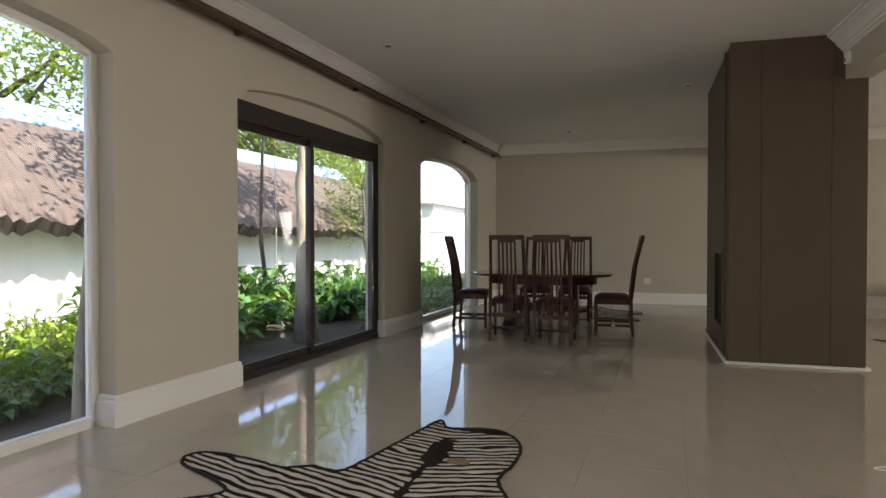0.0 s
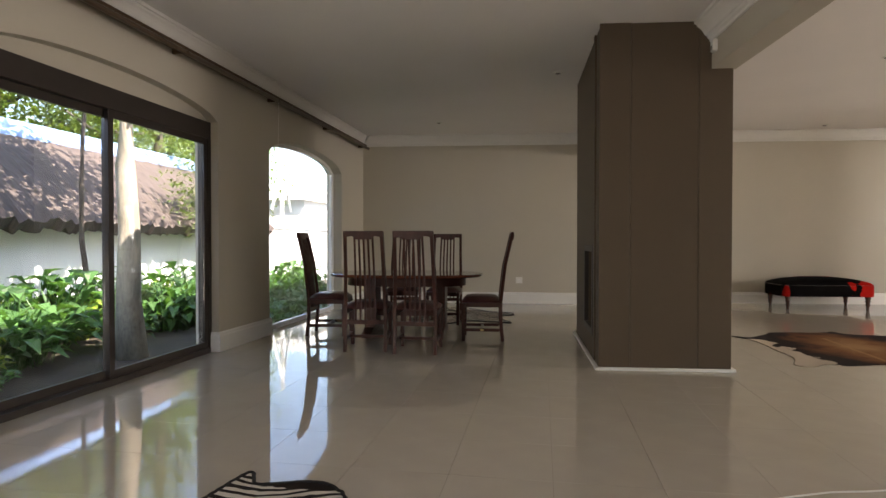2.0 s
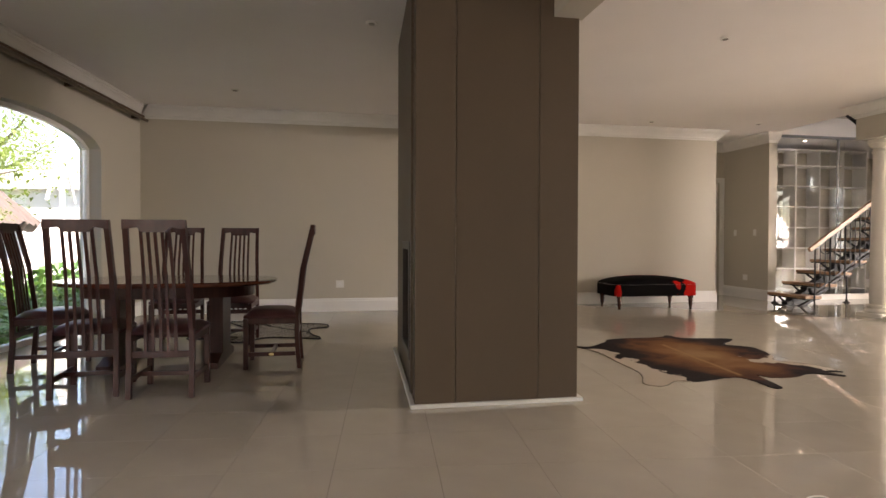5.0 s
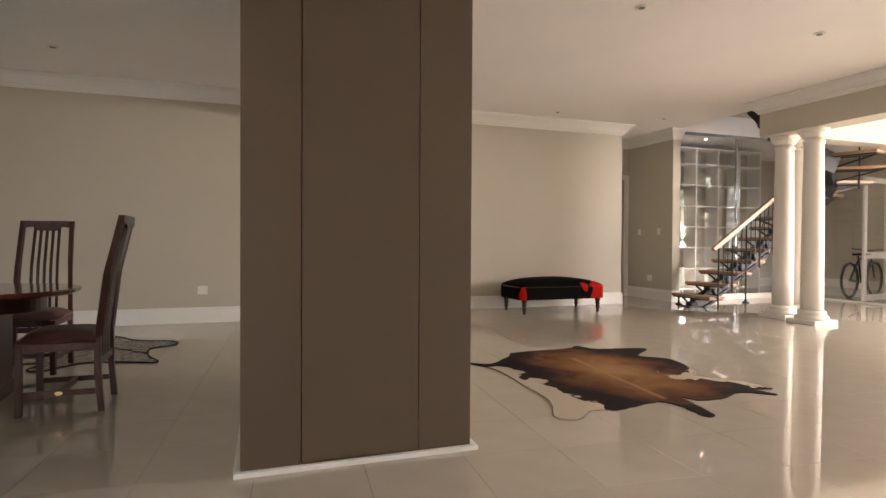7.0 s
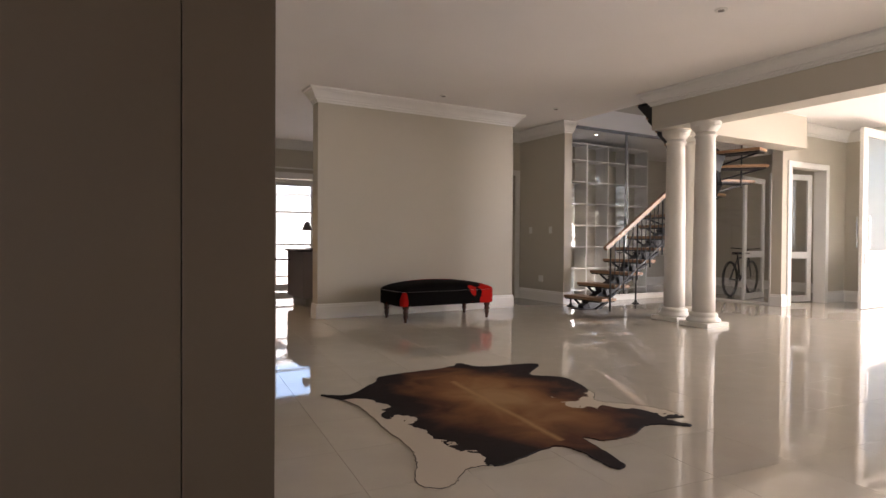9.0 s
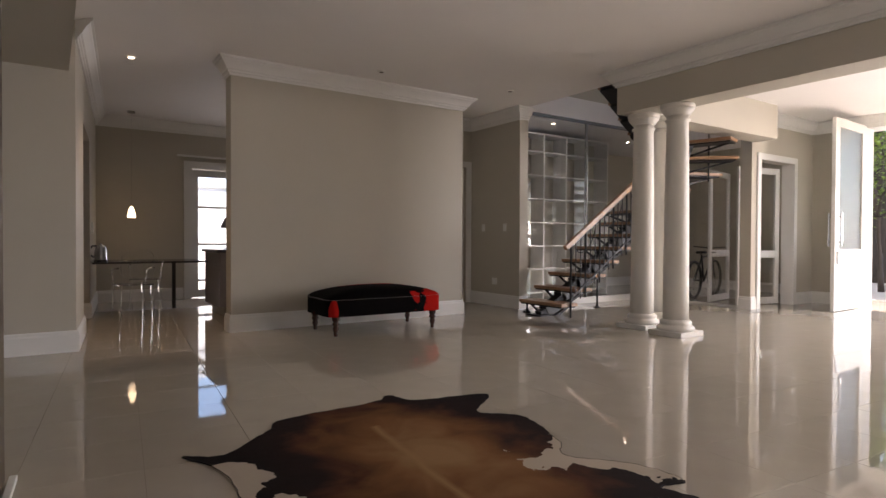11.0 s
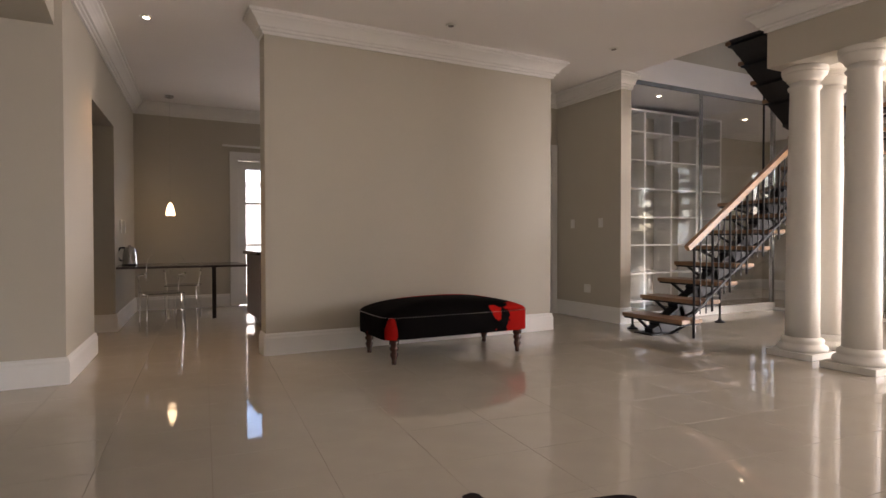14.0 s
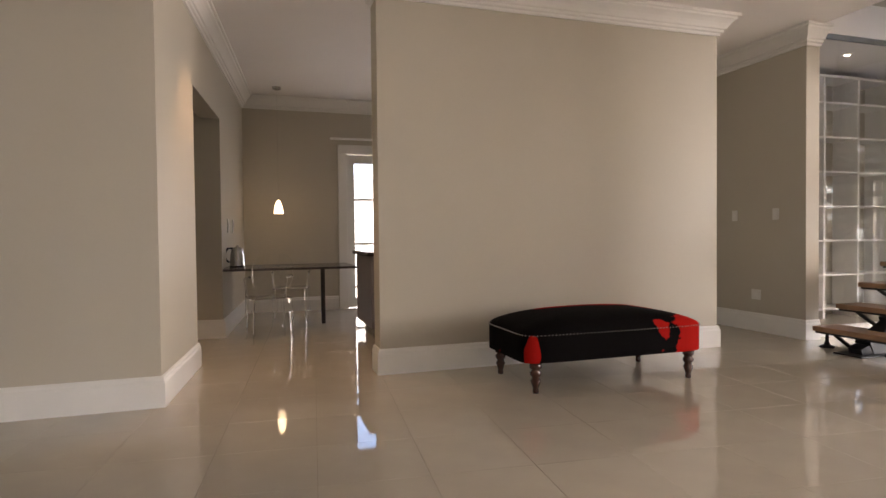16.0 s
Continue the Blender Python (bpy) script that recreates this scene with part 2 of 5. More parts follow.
bm = bmesh.new()
for x0, x1, z0 in ((2.9, 4.62, 0), (4.62, 5.62, 2.32), (5.62, 6.0, 0), (6.0, 7.2, 2.2), (7.2, 7.6, 0)):
    box(bm, x0, 16.3, z0, x1, 16.5, CZ + 0.3)
box(bm, 6.0, 16.3, 0, 7.2, 16.5, 0.95)
structure("wall_kitchen", bm, WALL, "beige kitchen wall with a white french door", "wall")
wall_box("wall_kitchen_east", 7.39, PIER + 0.22, 7.49, 16.3)
bm = bmesh.new()
box(bm, 7.49, 13.2, 0, 7.60, 13.35, CZ + 0.3)
box(bm, 8.44, 13.2, 0, 8.55, 13.35, CZ + 0.3)
box(bm, 7.60, 13.2, 2.3, 8.44, 13.35, CZ + 0.3)
structure("wall_passage", bm, WALL, "beige wall at the end of a short passage", "wall")
wall_box("wall_switches", 8.55, 11.95, 8.72, 14.6, label="beige painted wall with light switches")
bm = B(8.72, 14.4, 0, 15.0, 14.6, CZ + 0.3)
structure("wall_study_back", bm, WALL, "beige wall behind the glazed room", "wall")
bm = bmesh.new()
for y0, y1, z0, z1 in ((10.0, 14.6, 0, 6),):
    box(bm, 15.0, y0, z0, 15.2, y1, z1)
structure("wall_study_east", bm, WALL, "beige wall of the glazed room", "wall")
bm = bmesh.new()
box(bm, 11.60, 10.0, 0, 11.82, 10.18, CZ + 0.3)
box(bm, 11.82, 10.0, 2.36, 12.92, 10.18, CZ + 0.3)
box(bm, 12.92, 10.0, 0, 13.95, 10.18, CZ + 0.3)
# round a hidden window opening, added to light the glazed room
box(bm, 13.95, 10.0, 0, 14.9, 10.18, 1.1)
box(bm, 13.95, 10.0, 2.5, 14.9, 10.18, CZ + 0.3)
box(bm, 14.9, 10.0, 0, 15.0, 10.18, CZ + 0.3)
structure("wall_entrance_north", bm, WALL, "pale wall with a white framed doorway", "wall")
bm = bmesh.new()
box(bm, 13.6, 9.25, 0, 13.85, 10.0, CZ + 0.3)
box(bm, 13.6, 7.3, 2.98, 13.85, 9.25, CZ + 0.3)
box(bm, 13.6, 6.9, 0, 13.85, 7.3, CZ + 0.3)
# head of an added side opening that lets sun onto the hall floor
box(bm, 13.6, 4.3, 2.9, 13.85, 6.9, CZ + 0.3)
box(bm, 13.6, 3.8, 0, 13.85, 4.3, CZ + 0.3)
structure("wall_entrance_east", bm, WALL, "pale entrance wall with a tall doorway", "wall")
wall_box("wall_entrance_south", 8.7, 3.6, 13.85, 3.8)
# out of view; the opening is added to bring in side light
bm = bmesh.new()
for y0, y1, z0 in ((-3.2, 1.2, 0), (1.2, 3.3, 2.8), (3.3, 3.8, 0)):
    box(bm, 8.5, y0, z0, 8.7, y1, CZ + 0.3)
structure("wall_east", bm, WALL, "unseen beige wall with an opening added to let light in", "wall")
wall_box("wall_south", -3.9, -3.4, 8.7, -3.2, 0, 3.4)

# floor bed, ceilings and the stair well
structure("floor", prism(bmesh.new(), [(-3.42, -3.4), (15.2, -3.4), (15.2, 16.5), (-1.68, 16.5)], -0.6, -0.012, "z"), GROUT, "cream polished porcelain tile floor with thin joints", "floor")
bm = bmesh.new()
VX0, VX1, VY0, VY1 = 8.62, 11.7, 9.98, 12.03
prism(bm, [(-3.72, -3.4), (VX0, -3.4), (VX0, 16.5), (-1.92, 16.5)], CZ, CZ + 0.35, "z")
for r in ((VX0, -3.4, 15.2, VY0), (VX1, VY0, 15.2, 16.5), (VX0, VY1, VX1, 16.5)):
    box(bm, r[0], r[1], CZ, r[2], r[3], CZ + 0.35)
structure("ceiling", bm, CEIL, "white painted ceiling with a stair opening", "ceiling")
CD = 3.03                       # lower ceiling over the dining side
structure("ceiling_dining", prism(bmesh.new(), [(-3.44, -3.2), (2.125, -3.2), (2.125, BACK), (-2.11, BACK)], CD, CZ + 0.004, "z"), CEIL, "white painted ceiling over the dining side", "ceiling")
bm = bmesh.new()
# the gap high in the north side is added, unseen, to light the well
box(bm, VX0, VY1, CZ + 0.35, VX1, VY1 + 0.15, 4.5)
box(bm, VX0, VY1, 5.6, VX1, VY1 + 0.15, 5.9)
box(bm, VX1, VY0, CZ + 0.35, VX1 + 0.15, VY1, 5.9)
box(bm, VX0 - 1.6, VY0 - 0.15, CZ + 0.35, VX1, VY0, 5.9)
box(bm, VX0 - 1.75, VY0 - 0.15, CZ + 0.35, VX0 - 1.6, VY1 + 0.15, 5.9)
box(bm, VX0 - 1.6, VY1, CZ + 0.35, VX0, VY1 + 0.15, 5.9)
structure("wall_stairwell", bm, WALL, "beige upper walls of the stair well", "wall")
structure("ceiling_upper", B(VX0 - 1.75, VY0 - 0.15, 5.9, VX1 + 0.15, VY1 + 0.15, 6.0), CEIL, "white upper ceiling", "ceiling")

# beams
structure("beam_living", B(2.12, -3.2, 2.62, 2.33, 6.30, CZ + 0.01), WALL, "beige boxed ceiling beam", "beam")
structure("beam_dining", B(2.12, 8.26, 2.62, 2.70, BACK, CZ + 0.01), WALL, "beige boxed ceiling beam", "beam")
structure("beam_hall", B(8.28, 3.8, 2.60, 8.66, 9.88, CZ + 0.01), WALL, "beige beam carried by columns", "beam")
structure("beam_stair", B(8.66, 9.62, 2.60, 11.60, 9.98, CZ + 0.01), WALL, "pale beam beside the stair", "beam")


# ---- cornices and skirtings ----
def run(name, prof, p0, p1, material, label, category, e0=0.0, e1=0.0):
    """A moulding along a wall: prof as (out, z), out being to the left of the way from p0 to p1. e0, e1: mitre growth."""
    a, b = Vector((*p0, 0)), Vector((*p1, 0))
    d = (b - a).normalized()
    n = Vector((-d.y, d.x, 0))
    bm = bmesh.new()
    lo = [bm.verts.new(a + n * o - d * (e0 * o) + Vector((0, 0, z))) for o, z in prof]
    hi = [bm.verts.new(b + n * o + d * (e1 * o) + Vector((0, 0, z))) for o, z in prof]
    k = len(prof)
    fs = [bm.faces.new(lo), bm.faces.new(hi)] + [bm.faces.new((lo[i], lo[(i + 1) % k], hi[(i + 1) % k], hi[i])) for i in range(k)]
    bmesh.ops.recalc_face_normals(bm, faces=fs)
    return structure(name, bm, material, label, category)


CORN = [(0.0, CZ + 0.002), (0.15, CZ + 0.002), (0.15, CZ - 0.025), (0.13, CZ - 0.03), (0.125, CZ - 0.045), (0.105, CZ - 0.06), (0.085, CZ - 0.082),
        (0.07, CZ - 0.105), (0.06, CZ - 0.125), (0.042, CZ - 0.13), (0.04, CZ - 0.15), (0.022, CZ - 0.158), (0.02, CZ - 0.18), (0.0, CZ - 0.18)]
SKIRT = [(0.0, 0.0), (0.024, 0.0), (0.024, 0.155), (0.02, 0.165), (0.017, 0.172), (0.017, 0.185), (0.009, 0.2), (0.0, 0.2)]


def corn(p0, p1, e0=-1.0, e1=-1.0, top=CZ, out=1.0):
    run("cornice", [(o * out, z + top - CZ) for o, z in CORN], p0, p1, WHITE, "white moulded plaster cornice", "cornice", e0, e1)


def skirt(p0, p1, e0=-1.0, e1=-1.0):
    run("baseboard", SKIRT, p0, p1, WHITE, "white moulded skirting board", "baseboard", e0, e1)


def W(s, y=0.0):
    v = WINW @ Vector((s, y, 0))
    return (v.x, v.y)


corn(W(8.57), W(-6.4), -1, 0, CD, 0.75)
corn((2.12, BACK), (-2.1, BACK), -1, -1, CD)
corn((2.12, 8.26), (2.12, BACK), 0, -1, CD)
corn((2.12, -3.2), (2.12, 6.30), 0, 0, CD)
corn((2.33, 6.30), (2.33, -3.2), 0, 0)
corn((7.49, PIER), (4.25, PIER), 1, 1)
corn((4.25, PIER), (4.25, PIER + 0.22), 1, 0)
corn((7.49, PIER + 0.22), (7.49, PIER), 0, 1)
corn((7.49, 13.2), (7.49, PIER + 0.22), 0, 0)
corn(RT(4.7), RT(0), -1, 1)
corn((7.39, 16.3), (3.17, 16.3), -1, -1)
corn((8.55, 13.2), (7.49, 13.2), -1, -1)
corn((8.55, 11.95), (8.55, 13.2), 1, -1)
corn((8.72, 11.95), (8.55, 11.95), 0, 1)
corn((8.28, 3.8), (8.28, 9.88), 0, 1)
corn((13.6, 10.0), (11.6, 10.0), -1, 0)
corn((13.6, 7.0), (13.6, 10.0), 0, -1)
for s0, s1 in ((-2.8, -2.4), (0.06, 1.17), (3.73, 4.85), (7.42, 8.57)):
    skirt(W(s1), W(s0), 1 if s1 < 8 else -1, 1)
skirt(W(0.06), W(0.06, 0.14), 1, 0)
skirt(W(3.73), W(3.73, 0.08), 1, 0)
skirt(W(4.85, 0.12), W(4.85), 0, 1)
skirt((2.75, BACK), (-2.1, BACK), 1, -1)
skirt(RT(1.20), RT(0), 1, 1)
skirt(RT(2.62), RT(2.62, 1.9), 1, 0)
skirt(RT(4.7), RT(2.62), -1, 1)
skirt((4.50, 16.3), (3.17, 16.3), 0, -1)
skirt((7.49, PIER), (4.25, PIER), 1, 1)
skirt((4.25, PIER), (4.25, PIER + 0.22), 1, 0)
skirt((7.49, 13.2), (7.49, PIER), -1, 1)
skirt((8.55, 11.95), (8.55, 13.2), 1, -1)
skirt((8.72, 11.95), (8.55, 11.95), 0, 1)
skirt((11.73, 10.0), (11.6, 10.0), 0, 1)
skirt((11.6, 10.0), (11.6, 10.18), 1, 0)
skirt((13.6, 10.0), (13.02, 10.0), -1, 0)
skirt((13.6, 9.32), (13.6, 10.0), 0, -1)
skirt((15.0, 14.4), (8.72, 14.4), -1, -1)
skirt((15.0, 11.0), (15.0, 14.4), 0, -1)

# ---- windows in the garden wall ----
def pane(name, bm, parent):
    ob = part(name, bm, GLASS, parent, "clear window glass")
    ob.visible_shadow = False
    return ob


def framed_window(name, s0, s1, arc, label):
    win = empty(name, WINW, label, "window", kind="structure")
    y0, y1, w = 0.14, 0.20, 0.05
    bm = bmesh.new()
    inner = arch(s0 + w, s1 - w, arc[0][1] - 0.02, max(p[1] for p in arc) - arc[0][1] - 0.03)
    for a, b in zip(range(len(arc) - 1), range(1, len(arc))):
        prism(bm, [arc[a], arc[b], inner[b], inner[a]], y0, y1)
    box(bm, s0, y0, 0.0, s0 + w, y1, arc[0][1])
    box(bm, s1 - w, y0, 0.0, s1, y1, arc[0][1])
    box(bm, s0 + w, y0 - 0.01, 0.0, s1 - w, y1, 0.06)
    part("window_frame", bm, WHITE, win, "white painted timber frame")
    bm = bmesh.new()
    prism(bm, [(s0 + w, 0.06)] + inner + [(s1 - w, 0.06)], 0.168, 0.174)
    pane("pane", bm, win)
    return win


framed_window("window_1", -2.4, 0.06, A0, "large fixed window in a white frame with arched head")
framed_window("window_3", 4.85, 7.42, A2, "arched fixed window in a white frame beside the dining table")
slider = empty("window_2", WINW, "wide sliding glass door in a dark bronze frame", "sliding door", kind="structure")
bm = bmesh.new()
box(bm, 1.17, 0.08, 2.16, 3.73, 0.2, 2.33, 0.004)
box(bm, 1.17, 0.08, 0.0, 1.22, 0.2, 2.16)
box(bm, 3.68, 0.08, 0.0, 3.73, 0.2, 2.16)
box(bm, 1.22, 0.06, 0.0, 3.68, 0.2, 0.05)
part("door_frame", bm, BRONZE, slider)
for s0, s1, y in ((1.22, 2.40, 0.14), (2.32, 3.68, 0.09)):
    leaf = part("sliding_leaf", B(s0, y, 0.05, s1, y + 0.035, 0.11), BRONZE, slider)
    part("stile", B(s0, y, 0.11, s0 + 0.055, y + 0.035, 2.16), BRONZE, leaf)
    part("stile", B(s1 - 0.055, y, 0.11, s1, y + 0.035, 2.16), BRONZE, leaf)
    part("rail", B(s0 + 0.055, y, 2.10, s1 - 0.055, y + 0.035, 2.16), BRONZE, leaf)
    pane("pane", B(s0 + 0.055, y + 0.012, 0.11, s1 - 0.055, y + 0.018, 2.10), leaf)
bm = bmesh.new()
prism(bm, A1 + [(3.73, 2.33)], 0.10, 0.26)
t = structure("window_head", bm, WALL, "plastered panel in the arch over the sliding door", "wall")
t.matrix_world = WINW

# curtain rail
railing = empty("curtain_rail", WINW, "long dark brass double curtain rail under the cornice", "curtain rail")
bm = bmesh.new()
tube(bm, [(-6.2, -0.13, 2.80), (8.5, -0.13, 2.80)], 0.022, 10)
part("rod", bm, BRASS, railing, smooth=True)
bm = bmesh.new()
box(bm, -6.2, -0.10, 2.825, 8.5, -0.015, 2.87, 0.004)
part("track", bm, BRASS, railing)
for s in (-3.5, -1.2, 1.15, 3.0, 4.82, 6.6, 8.3):
    bm = bmesh.new()
    box(bm, s - 0.012, -0.14, 2.79, s + 0.012, 0.0, 2.83, 0.004)
    lathe(bm, [(0.024, -0.01), (0.026, 0), (0.024, 0.01)], 10, (s, -0.13, 2.80))
    part("bracket", bm, BRASS, railing)
bm = bmesh.new()
tube(bm, [(4.84, -0.13, 2.80), (4.84, -0.12, 2.0)], 0.003, 5)
part("pull_cord", bm, PLASTIC, railing, "thin white pull cord")

# ---- fireplace ----
fire = empty("fireplace", Matrix(), "tall dark brown freestanding fireplace block reaching the ceiling", "fireplace")
FX0, FX1, FY0, FY1 = 1.17, 2.30, 6.26, 8.28
for a in ((FX0 + 0.012, FY0 + 0.015, 0.02, 1.435, 6.66, CZ), (FX0 + 0.012, 6.66, 0.02, 1.45, 7.26, 0.30), (FX0 + 0.012, 6.66, 1.03, 1.45, 7.26, CZ),
          (FX0 + 0.012, 7.26, 0.02, 1.45, FY1, CZ), (1.45, 6.66, 0.02, FX1 - 0.012, FY1, CZ), (1.435, FY0 + 0.045, 0.02, FX1 - 0.012, 6.66, CZ)):
    part("block", B(*a), BROWN, fire)
part("front_panel", B(FX0, FY0, 0.02, 1.438, FY0 + 0.02, CZ - 0.001, bevel=0.002), BROWN, fire)
part("front_panel", B(1.443, FY0 + 0.012, 0.02, 2.017, FY0 + 0.05, CZ - 0.001, bevel=0.002), BROWN, fire)
part("front_panel", B(2.02, FY0 + 0.01, 0.02, FX1, FY0 + 0.05, CZ - 0.001, bevel=0.002), BROWN, fire)
part("side_panel", B(FX0 - 0.006, 6.55, 0.02, FX0 + 0.012, 6.62, CZ - 0.001, bevel=0.002), BROWN, fire)
bm = bmesh.new()
for a in ((6.62, 0.24, 6.67, 1.09), (7.25, 0.24, 7.30, 1.09), (6.67, 0.24, 7.25, 0.30), (6.67, 1.03, 7.25, 1.09)):
    box(bm, FX0 - 0.012, a[0], a[1], FX0 + 0.03, a[2], a[3], 0.003)
part("firebox_frame", bm, BRONZE, fire, "dark steel firebox frame")
part("firebox_back", B(1.43, 6.67, 0.30, 1.449, 7.25, 1.03), BLACK, fire)
bm = bmesh.new()
box(bm, FX0 - 0.03, FY0 - 0.03, 0.0, FX1 + 0.03, FY0, 0.025, 0.004)
box(bm, FX0 - 0.03, FY0, 0.0, FX0, FY1 + 0.03, 0.025, 0.004)
box(bm, FX1, FY0, 0.0, FX1 + 0.03, FY1 + 0.03, 0.025, 0.004)
part("base_strip", bm, WHITE, fire, "thin white strip at the foot")
for o in fire.children:
    for v in o.data.vertices:
        v.co.x += max(0.0, v.co.y - FY0) * 0.048        # the block stands a little askew
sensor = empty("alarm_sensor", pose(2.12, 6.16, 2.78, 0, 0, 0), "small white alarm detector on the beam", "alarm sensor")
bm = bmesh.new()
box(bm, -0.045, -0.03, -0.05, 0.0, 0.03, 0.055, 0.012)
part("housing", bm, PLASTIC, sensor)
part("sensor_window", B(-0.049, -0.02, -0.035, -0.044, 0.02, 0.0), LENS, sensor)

# ---- columns ----
def column(x, y):
    c = empty("column", pose(x, y, 0), "round white plaster column with moulded base and capital", "column", "columns by the stair")
    part("plinth", B(-0.24, -0.24, 0, 0.24, 0.24, 0.055, bevel=0.004), COLUMN, c)
    bm = bmesh.new()
    lathe(bm, [(0.225, 0.055), (0.235, 0.075), (0.225, 0.10), (0.195, 0.115), (0.19, 0.13), (0.2, 0.145), (0.185, 0.165), (0.158, 0.18)], 32)
    part("base", bm, COLUMN, c, smooth=True)
    bm = bmesh.new()
    lathe(bm, [(0.158, 0.18), (0.156, 0.5), (0.153, 1.0), (0.147, 1.6), (0.137, 2.2), (0.133, 2.40), (0.152, 2.41), (0.155, 2.43), (0.134, 2.44), (0.134, 2.47)], 32)
    part("shaft", bm, COLUMN, c, smooth=True)
    bm = bmesh.new()
    lathe(bm, [(0.143, 2.47), (0.16, 2.485), (0.165, 2.50), (0.195, 2.525), (0.205, 2.545), (0.2, 2.55)], 32)
    part("capital", bm, COLUMN, c, smooth=True)
    bm = bmesh.new()
    lathe(bm, [(0.205, 2.55), (0.21, 2.56), (0.21, 2.59), (0.205, 2.60)], 32)
    part("abacus", bm, COLUMN, c, smooth=True)
    for o in c.children:
        for v in o.data.vertices:
            v.co.x *= 0.88
            v.co.y *= 0.88


column(8.44, 9.16)
column(8.58, 9.72)
column(8.95, 9.72)

# ---- doors ----
def trim_frame(bm, x0, x1, h, y, w=0.1, d=0.03):
    box(bm, x0 - w, y - d, 0, x0, y, h, 0.004)
    box(bm, x1, y - d, 0, x1 + w, y, h, 0.004)
    box(bm, x0 - w, y - d, h, x1 + w, y, h + w, 0.004)


def glazed_leaf(parent, x0, w, h, y=0.0, mid=0.85):
    leaf = part("leaf", B(x0, y, 0.01, x0 + 0.1, y + 0.04, h, bevel=0.003), WHITE, parent)
    part("stile", B(x0 + w - 0.1, y, 0.01, x0 + w, y + 0.04, h, bevel=0.003), WHITE, leaf)
    for z0, z1 in ((0.01, 0.12), (mid - 0.06, mid + 0.06), (h - 0.1, h)):
        part("rail", B(x0 + 0.1, y, z0, x0 + w - 0.1, y + 0.04, z1, bevel=0.003), WHITE, leaf)
    pane("pane", B(x0 + 0.1, y + 0.017, 0.12, x0 + w - 0.1, y + 0.023, mid - 0.06), leaf)
    pane("pane", B(x0 + 0.1, y + 0.017, mid + 0.06, x0 + w - 0.1, y + 0.023, h - 0.1), leaf)
    bm = bmesh.new()
    tube(bm, [(x0 + 0.05, y - 0.04, mid + 0.02), (x0 + 0.14, y - 0.04, mid + 0.02)], 0.008)
    tube(bm, [(x0 + 0.05, y, mid + 0.02), (x0 + 0.05, y - 0.045, mid + 0.02)], 0.01)
    part("handle", bm, STEEL, leaf, "steel lever handle")
    return leaf


d = empty("door_1", Matrix(), "white glazed interior door standing ajar in a white frame", "door", kind="structure")
bm = bmesh.new()
trim_frame(bm, 11.84, 12.90, 2.36, 10.0)
box(bm, 11.82, 10.0, 0, 11.84, 10.18, 2.36)
box(bm, 12.90, 10.0, 0, 12.92, 10.18, 2.36)
part("door_frame", bm, WHITE, d)
leaf_d = empty("door_leaf", pose(12.88, 10.2, 0, 0, 0, -12), "white glazed door leaf standing ajar", "door")
glazed_leaf(leaf_d, -0.95, 0.95, 2.30)
leaf_e = empty("door_leaf", pose(12.45, 11.0, 0, 0, 0, 10), "white glazed door leaf seen through the glass wall", "door")
glazed_leaf(leaf_e, -0.45, 0.9, 2.30)
d = empty("door_2", Matrix(), "white french door with glass panes to the garden", "door", kind="structure")
bm = bmesh.new()
trim_frame(bm, 4.64, 5.60, 2.32, 16.3, 0.13, 0.03)
part("door_frame", bm, WHITE, d)
lf = part("leaf", B(4.64, 16.34, 0.01, 4.76, 16.38, 2.31), WHITE, d)
part("stile", B(5.48, 16.34, 0.01, 5.60, 16.38, 2.31), WHITE, lf)
zs = (0.02, 0.30, 0.95, 1.62, 2.18)
for i, z in enumerate(zs):
    part("rail", B(4.76, 16.34, z, 5.48, 16.38, z + (0.13 if i in (0, 4) else 0.035)), WHITE, lf)
for a, b in zip(zs, zs[1:]):
    pane("pane", B(4.76, 16.357, a + 0.035, 5.48, 16.363, b), lf)
bm = bmesh.new()
trim_frame(bm, 7.60, 8.44, 2.3, 13.2, 0.10, 0.025)
d = empty("door_3", Matrix(), "plain pale interior door in a white frame", "door", kind="structure")
part("door_frame", bm, WHITE, d)
part("leaf", B(7.60, 13.26, 0.01, 8.44, 13.30, 2.3, bevel=0.003), WHITE, d)
# added window behind the partition, never in view, for kitchen daylight
w = empty("window_4", Matrix(), "unseen white window added to let daylight into the kitchen", "window", kind="structure")
bm = bmesh.new()
for a in ((6.0, 0.95, 6.05, 2.2), (7.15, 0.95, 7.2, 2.2), (6.05, 0.95, 7.15, 1.0), (6.05, 2.15, 7.15, 2.2), (6.58, 1.0, 6.62, 2.15)):
    box(bm, a[0], 16.36, a[1], a[2], 16.42, a[3])
part("window_frame", bm, WHITE, w)
pane("pane", B(6.05, 16.387, 1.0, 7.15, 16.393, 2.15), w)

# entrance pivot door, open
d = empty("front_door", pose(13.52, 9.22, 0, 0, 0, 182), "open white entrance door with a tall frosted pane", "door")
bm = bmesh.new()
box(bm, 0, 0, 0.01, 1.2, 0.055, 0.95, 0.004)
box(bm, 0, 0, 0.95, 0.16, 0.055, 2.94, 0.004)
box(bm, 1.04, 0, 0.95, 1.2, 0.055, 2.94, 0.004)
box(bm, 0.16, 0, 2.80, 1.04, 0.055, 2.94, 0.004)
part("leaf", bm, WHITE, d)
FROST = glass_mat("frosted_glass", (0.85, 0.92, 0.95))
FROST.node_tree.nodes["Principled BSDF"].inputs["Roughness"].default_value = 0.35
part("pane", B(0.16, 0.02, 0.95, 1.04, 0.03, 2.80), FROST, d, "frosted pale blue glass")
